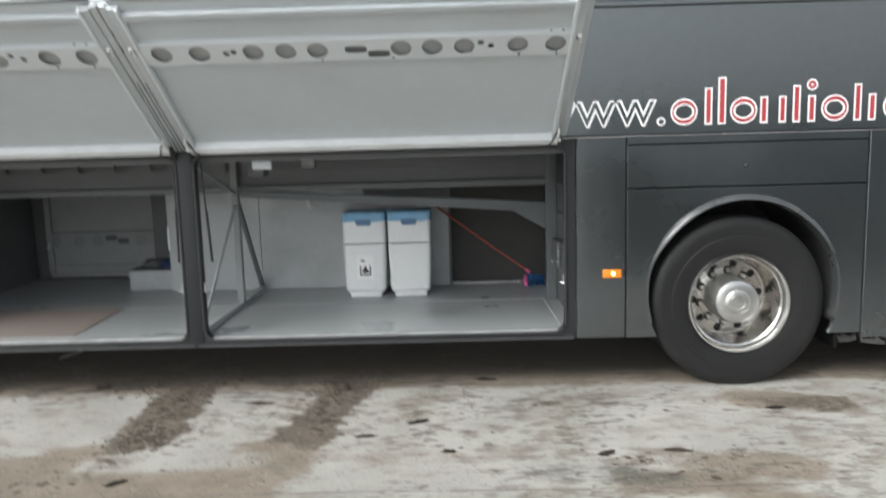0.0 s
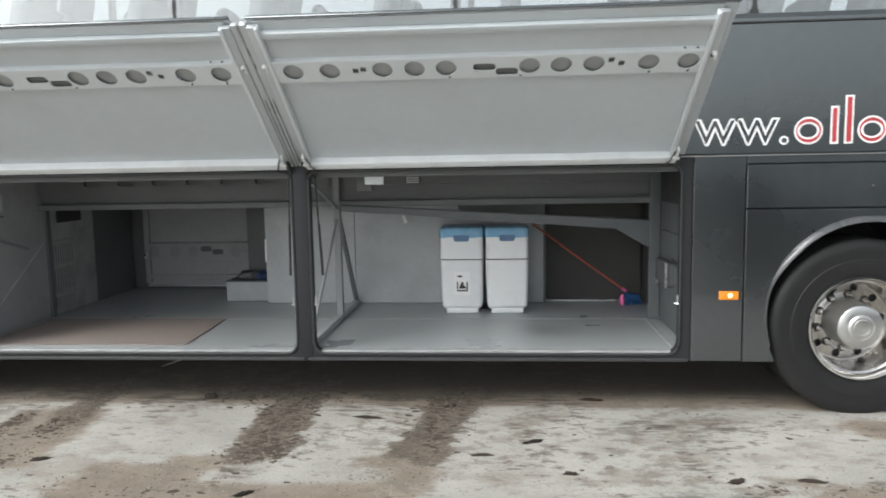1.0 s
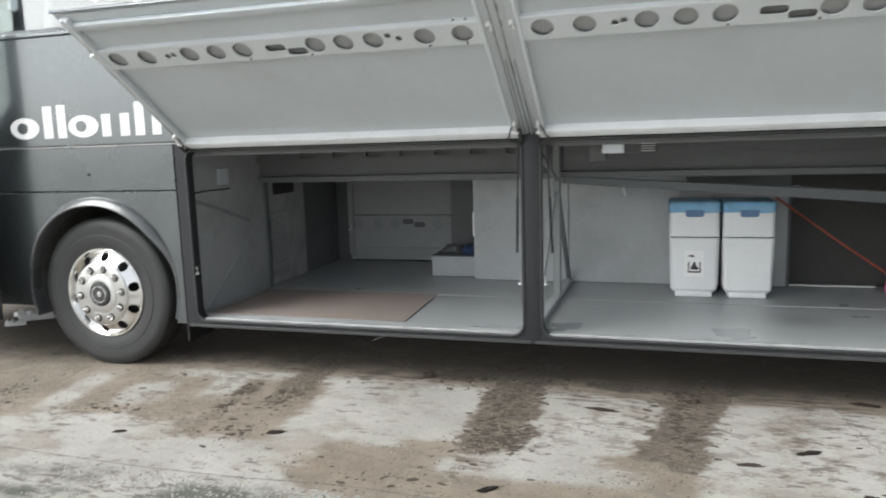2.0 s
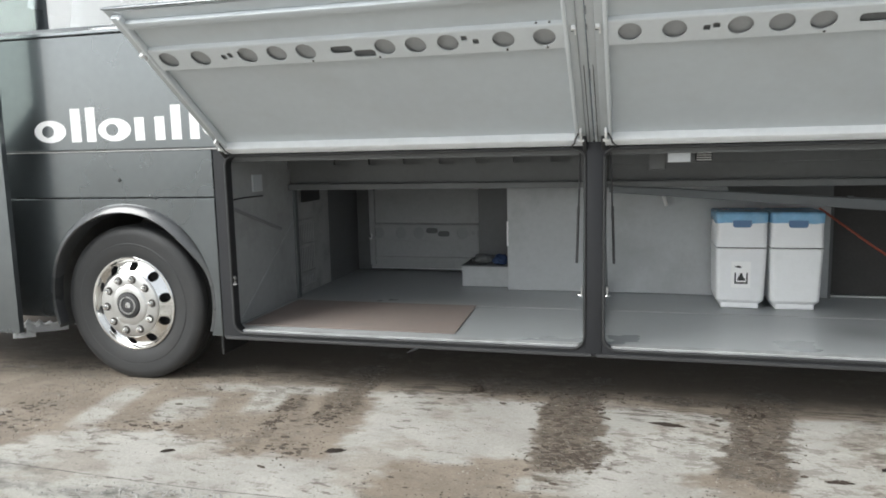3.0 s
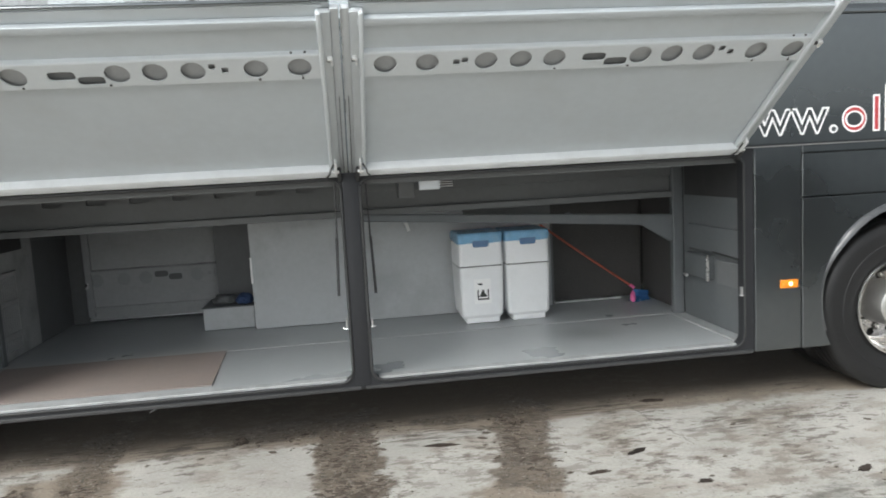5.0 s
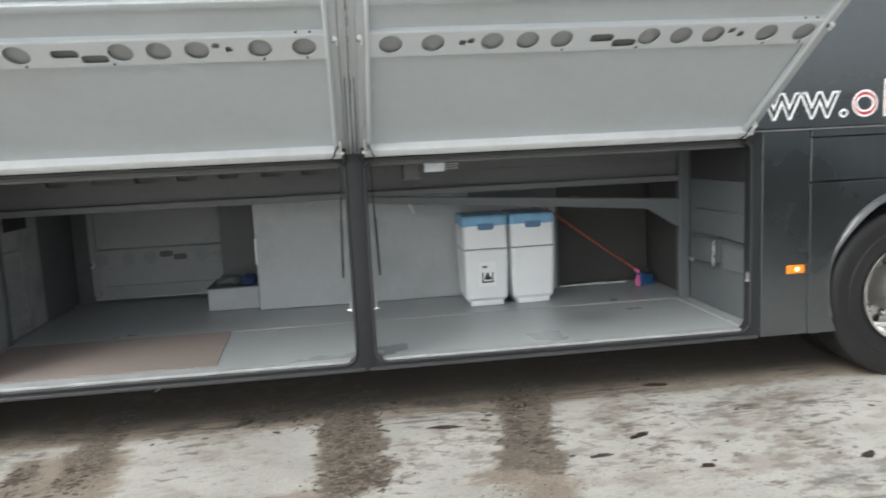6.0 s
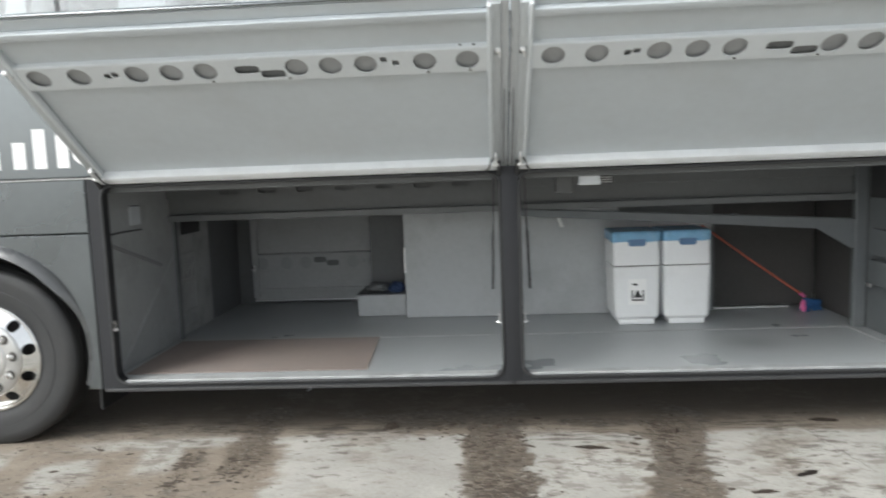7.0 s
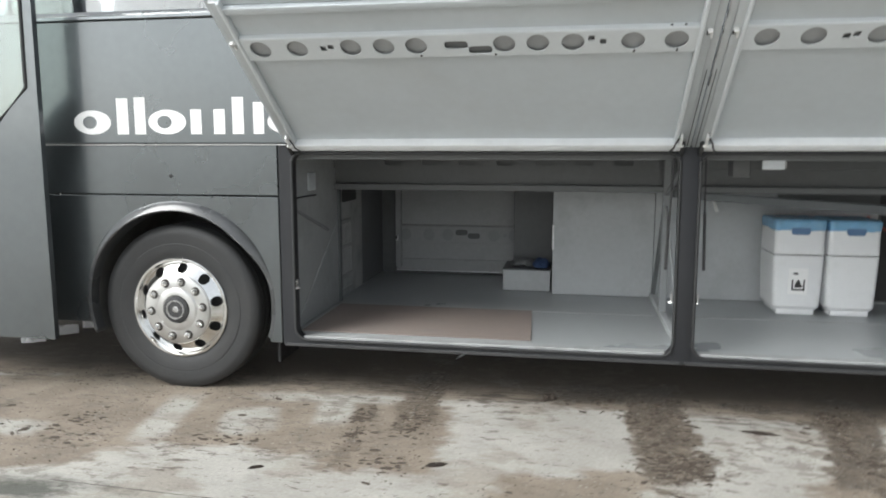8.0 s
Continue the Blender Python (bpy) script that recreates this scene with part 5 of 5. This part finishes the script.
# the first two sets are added pale strips for glints on the ground
litter("pale strips standing in for glints under the coach front", ((-5.45, 1.12, 0.17, 0.06, 0.1, 35), (-5.3, 1.42, 0.1, 0.06, 0.12, 20), (-5.47, 0.88, 0.09, 0.045, 0.07, 30), (-5.65, 1.2, 0.16, 0.05, 0.08, 10)))
litter("thin pale strip standing in for a glint on the slab joint", ((-1.98, 1.12, 0.12, 0.014, 0.012, 70),))
litter("crumpled pale film lying behind the rear wheel", ((4.05, 1.0, 0.09, 0.05, 0.06, 20), (4.2, 0.92, 0.08, 0.04, 0.05, -30)))
# crumbs and grit
verts, faces = [], []


def stone(x, y, size):
    a = rnd.uniform(0, 6.28)
    c, d = math.cos(a), math.sin(a)
    long = size * rnd.uniform(0.9, 2.0)
    k = len(verts)
    for u, v, h in ((1, 0.1, -0.1), (0.1, 0.9, -0.1), (-0.9, 0.2, -0.1), (-0.1, -0.9, -0.1), (rnd.uniform(-0.3, 0.3), rnd.uniform(-0.3, 0.3), rnd.uniform(0.5, 1.0))):
        u, v = u * long * rnd.uniform(0.7, 1.2), v * size * rnd.uniform(0.7, 1.2)
        verts.append((x + c * u - d * v, y + d * u + c * v, h * size * 0.8))
    faces.extend([(k, k + 1, k + 4), (k + 1, k + 2, k + 4), (k + 2, k + 3, k + 4), (k + 3, k, k + 4)])


for x, y, a, c, turn in STAINS + FILMS:
    if y < 0.6:
        for k in range(int(a * c * (2600 if (x, y, a, c, turn) in STAINS else 1500))):
            t, q = rnd.uniform(0, 6.28), math.sqrt(rnd.uniform(0, 1)) * 1.1
            u, v = a * q * math.cos(t), c * q * math.sin(t)
            w = radians(turn)
            stone(x + u * math.cos(w) - v * math.sin(w), y + u * math.sin(w) + v * math.cos(w), rnd.uniform(0.0022, 0.0065))
for k in range(1500):
    stone(rnd.uniform(-3.4, 2.8), rnd.triangular(-2.2, 0.4, -1.35), rnd.uniform(0.002, 0.005))
me = bpy.data.meshes.new("grit")
me.from_pydata(verts, [], faces)
me.materials.append(GRIT)
tagged(new("grit", me), "loose dark and pale grit on the concrete", "grit", kind="stuff")


bm = bmesh.new()
for x, y, sx, sy, count in ((-0.66, -0.2, 0.1, 0.25, 110), (-0.63, -0.63, 0.1, 0.1, 150), (-0.8, 0.05, 0.15, 0.1, 40), (0.3, 0.12, 0.05, 0.1, 40), (0.3, -0.35, 0.08, 0.15, 50), (-2.39, -0.25, 0.03, 0.06, 30), (-2.34, -0.5, 0.03, 0.08, 45), (-2.07, -0.35, 0.06, 0.12, 50), (-2.05, -0.85, 0.07, 0.1, 40), (-3.0, -0.72, 0.12, 0.03, 20), (-3.97, -0.55, 0.06, 0.09, 24), (-3.8, -0.86, 0.08, 0.04, 8), (-4.2, -0.78, 0.12, 0.05, 12), (0.28, 0.0, 0.08, 0.2, 35), (1.2, -0.4, 1.2, 0.5, 18), (-0.85, 0.2, 0.3, 0.06, 40), (-1.0, -1.2, 0.3, 0.12, 30), (-3.5, -0.2, 0.5, 0.25, 14), (2.1, -1.1, 0.25, 0.1, 30)):
    for k in range(int(count * 1.2)):
        lx = 0.006 + 0.03 * rnd.random() ** 2
        c = pose(rnd.gauss(x, sx), rnd.gauss(y, sy), 0.0, 0, 0, rnd.gauss(0, 25)) @ Matrix.Diagonal((lx, lx * rnd.uniform(0.25, 0.6), rnd.uniform(0.003, 0.008), 1))
        r = bmesh.ops.create_icosphere(bm, subdivisions=1, radius=1.0)
        for v in r["verts"]:
            v.co = c @ (v.co * rnd.uniform(0.75, 1.25))
tagged(part("mud_crumbs", bm, MUD), "flat crumbs of dark dried mud on the concrete", "mud", kind="stuff")


def crack(points, width, seed):
    b = bmesh.new()
    r2 = random.Random(seed)
    prev = None
    for (ax, ay), (bx, by) in zip(points, points[1:]):
        for k in range(14):
            t = k / 14
            x, y = ax + (bx - ax) * t + r2.uniform(-0.012, 0.012), ay + (by - ay) * t
            w = width * r2.uniform(0.3, 1.0)
            along = Vector((bx - ax, by - ay)).normalized() * w
            row = (b.verts.new((x - along.y, y + along.x, 0.0015)), b.verts.new((x + along.y, y - along.x, 0.0015)))
            if prev:
                b.faces.new((prev[0], prev[1], row[1], row[0]))
            prev = row
    return b


tagged(part("joint", crack([(-1.99, 1.4), (-2.04, 0.6), (-2.08, 0.1), (-2.1, -0.2)], 0.0045, 3), TAR), "dirty joint between concrete slabs", "joint", kind="structure")
tagged(part("joint", crack([(1.02, 1.2), (1.06, 0.5), (1.12, -0.1), (1.2, -0.5)], 0.003, 7), TAR), "hairline crack in the concrete", "crack", kind="structure")
tagged(part("joint", crack([(-3.6, -1.3), (-2.877, -1.338), (-2.287, -1.359), (-1.764, -1.351), (-1.2, -1.31), (-0.5, -1.34), (0.6, -1.33), (1.6, -1.35), (2.8, -1.34)], 0.005, 9), TAR), "dirty joint along the edge of a concrete slab", "joint", kind="structure")

bm = bmesh.new()
for k in range(900):
    x, y = rnd.gauss(-1.7, 0.6), -1.38 - abs(rnd.gauss(0, 0.22))
    s = rnd.uniform(0.003, 0.009)
    m = pose(x, y, s * 0.3, 0, 0, rnd.uniform(0, 180)) @ Matrix.Diagonal((s * rnd.uniform(0.9, 1.7), s, s * 0.8, 1))
    vs = [bm.verts.new(m @ Vector(p)) for p in ((1, 0.2, -0.3), (0.2, 1, -0.3), (-0.9, 0.4, -0.3), (-0.4, -0.9, -0.3), (0.6, -0.7, -0.3), (rnd.uniform(-0.3, 0.3), 0.1, 0.8))]
    for q in range(5):
        bm.faces.new((vs[q], vs[(q + 1) % 5], vs[5]))
tagged(part("gravel", bm, PEBBLE), "loose pale gravel along the slab joint", "gravel", kind="stuff")
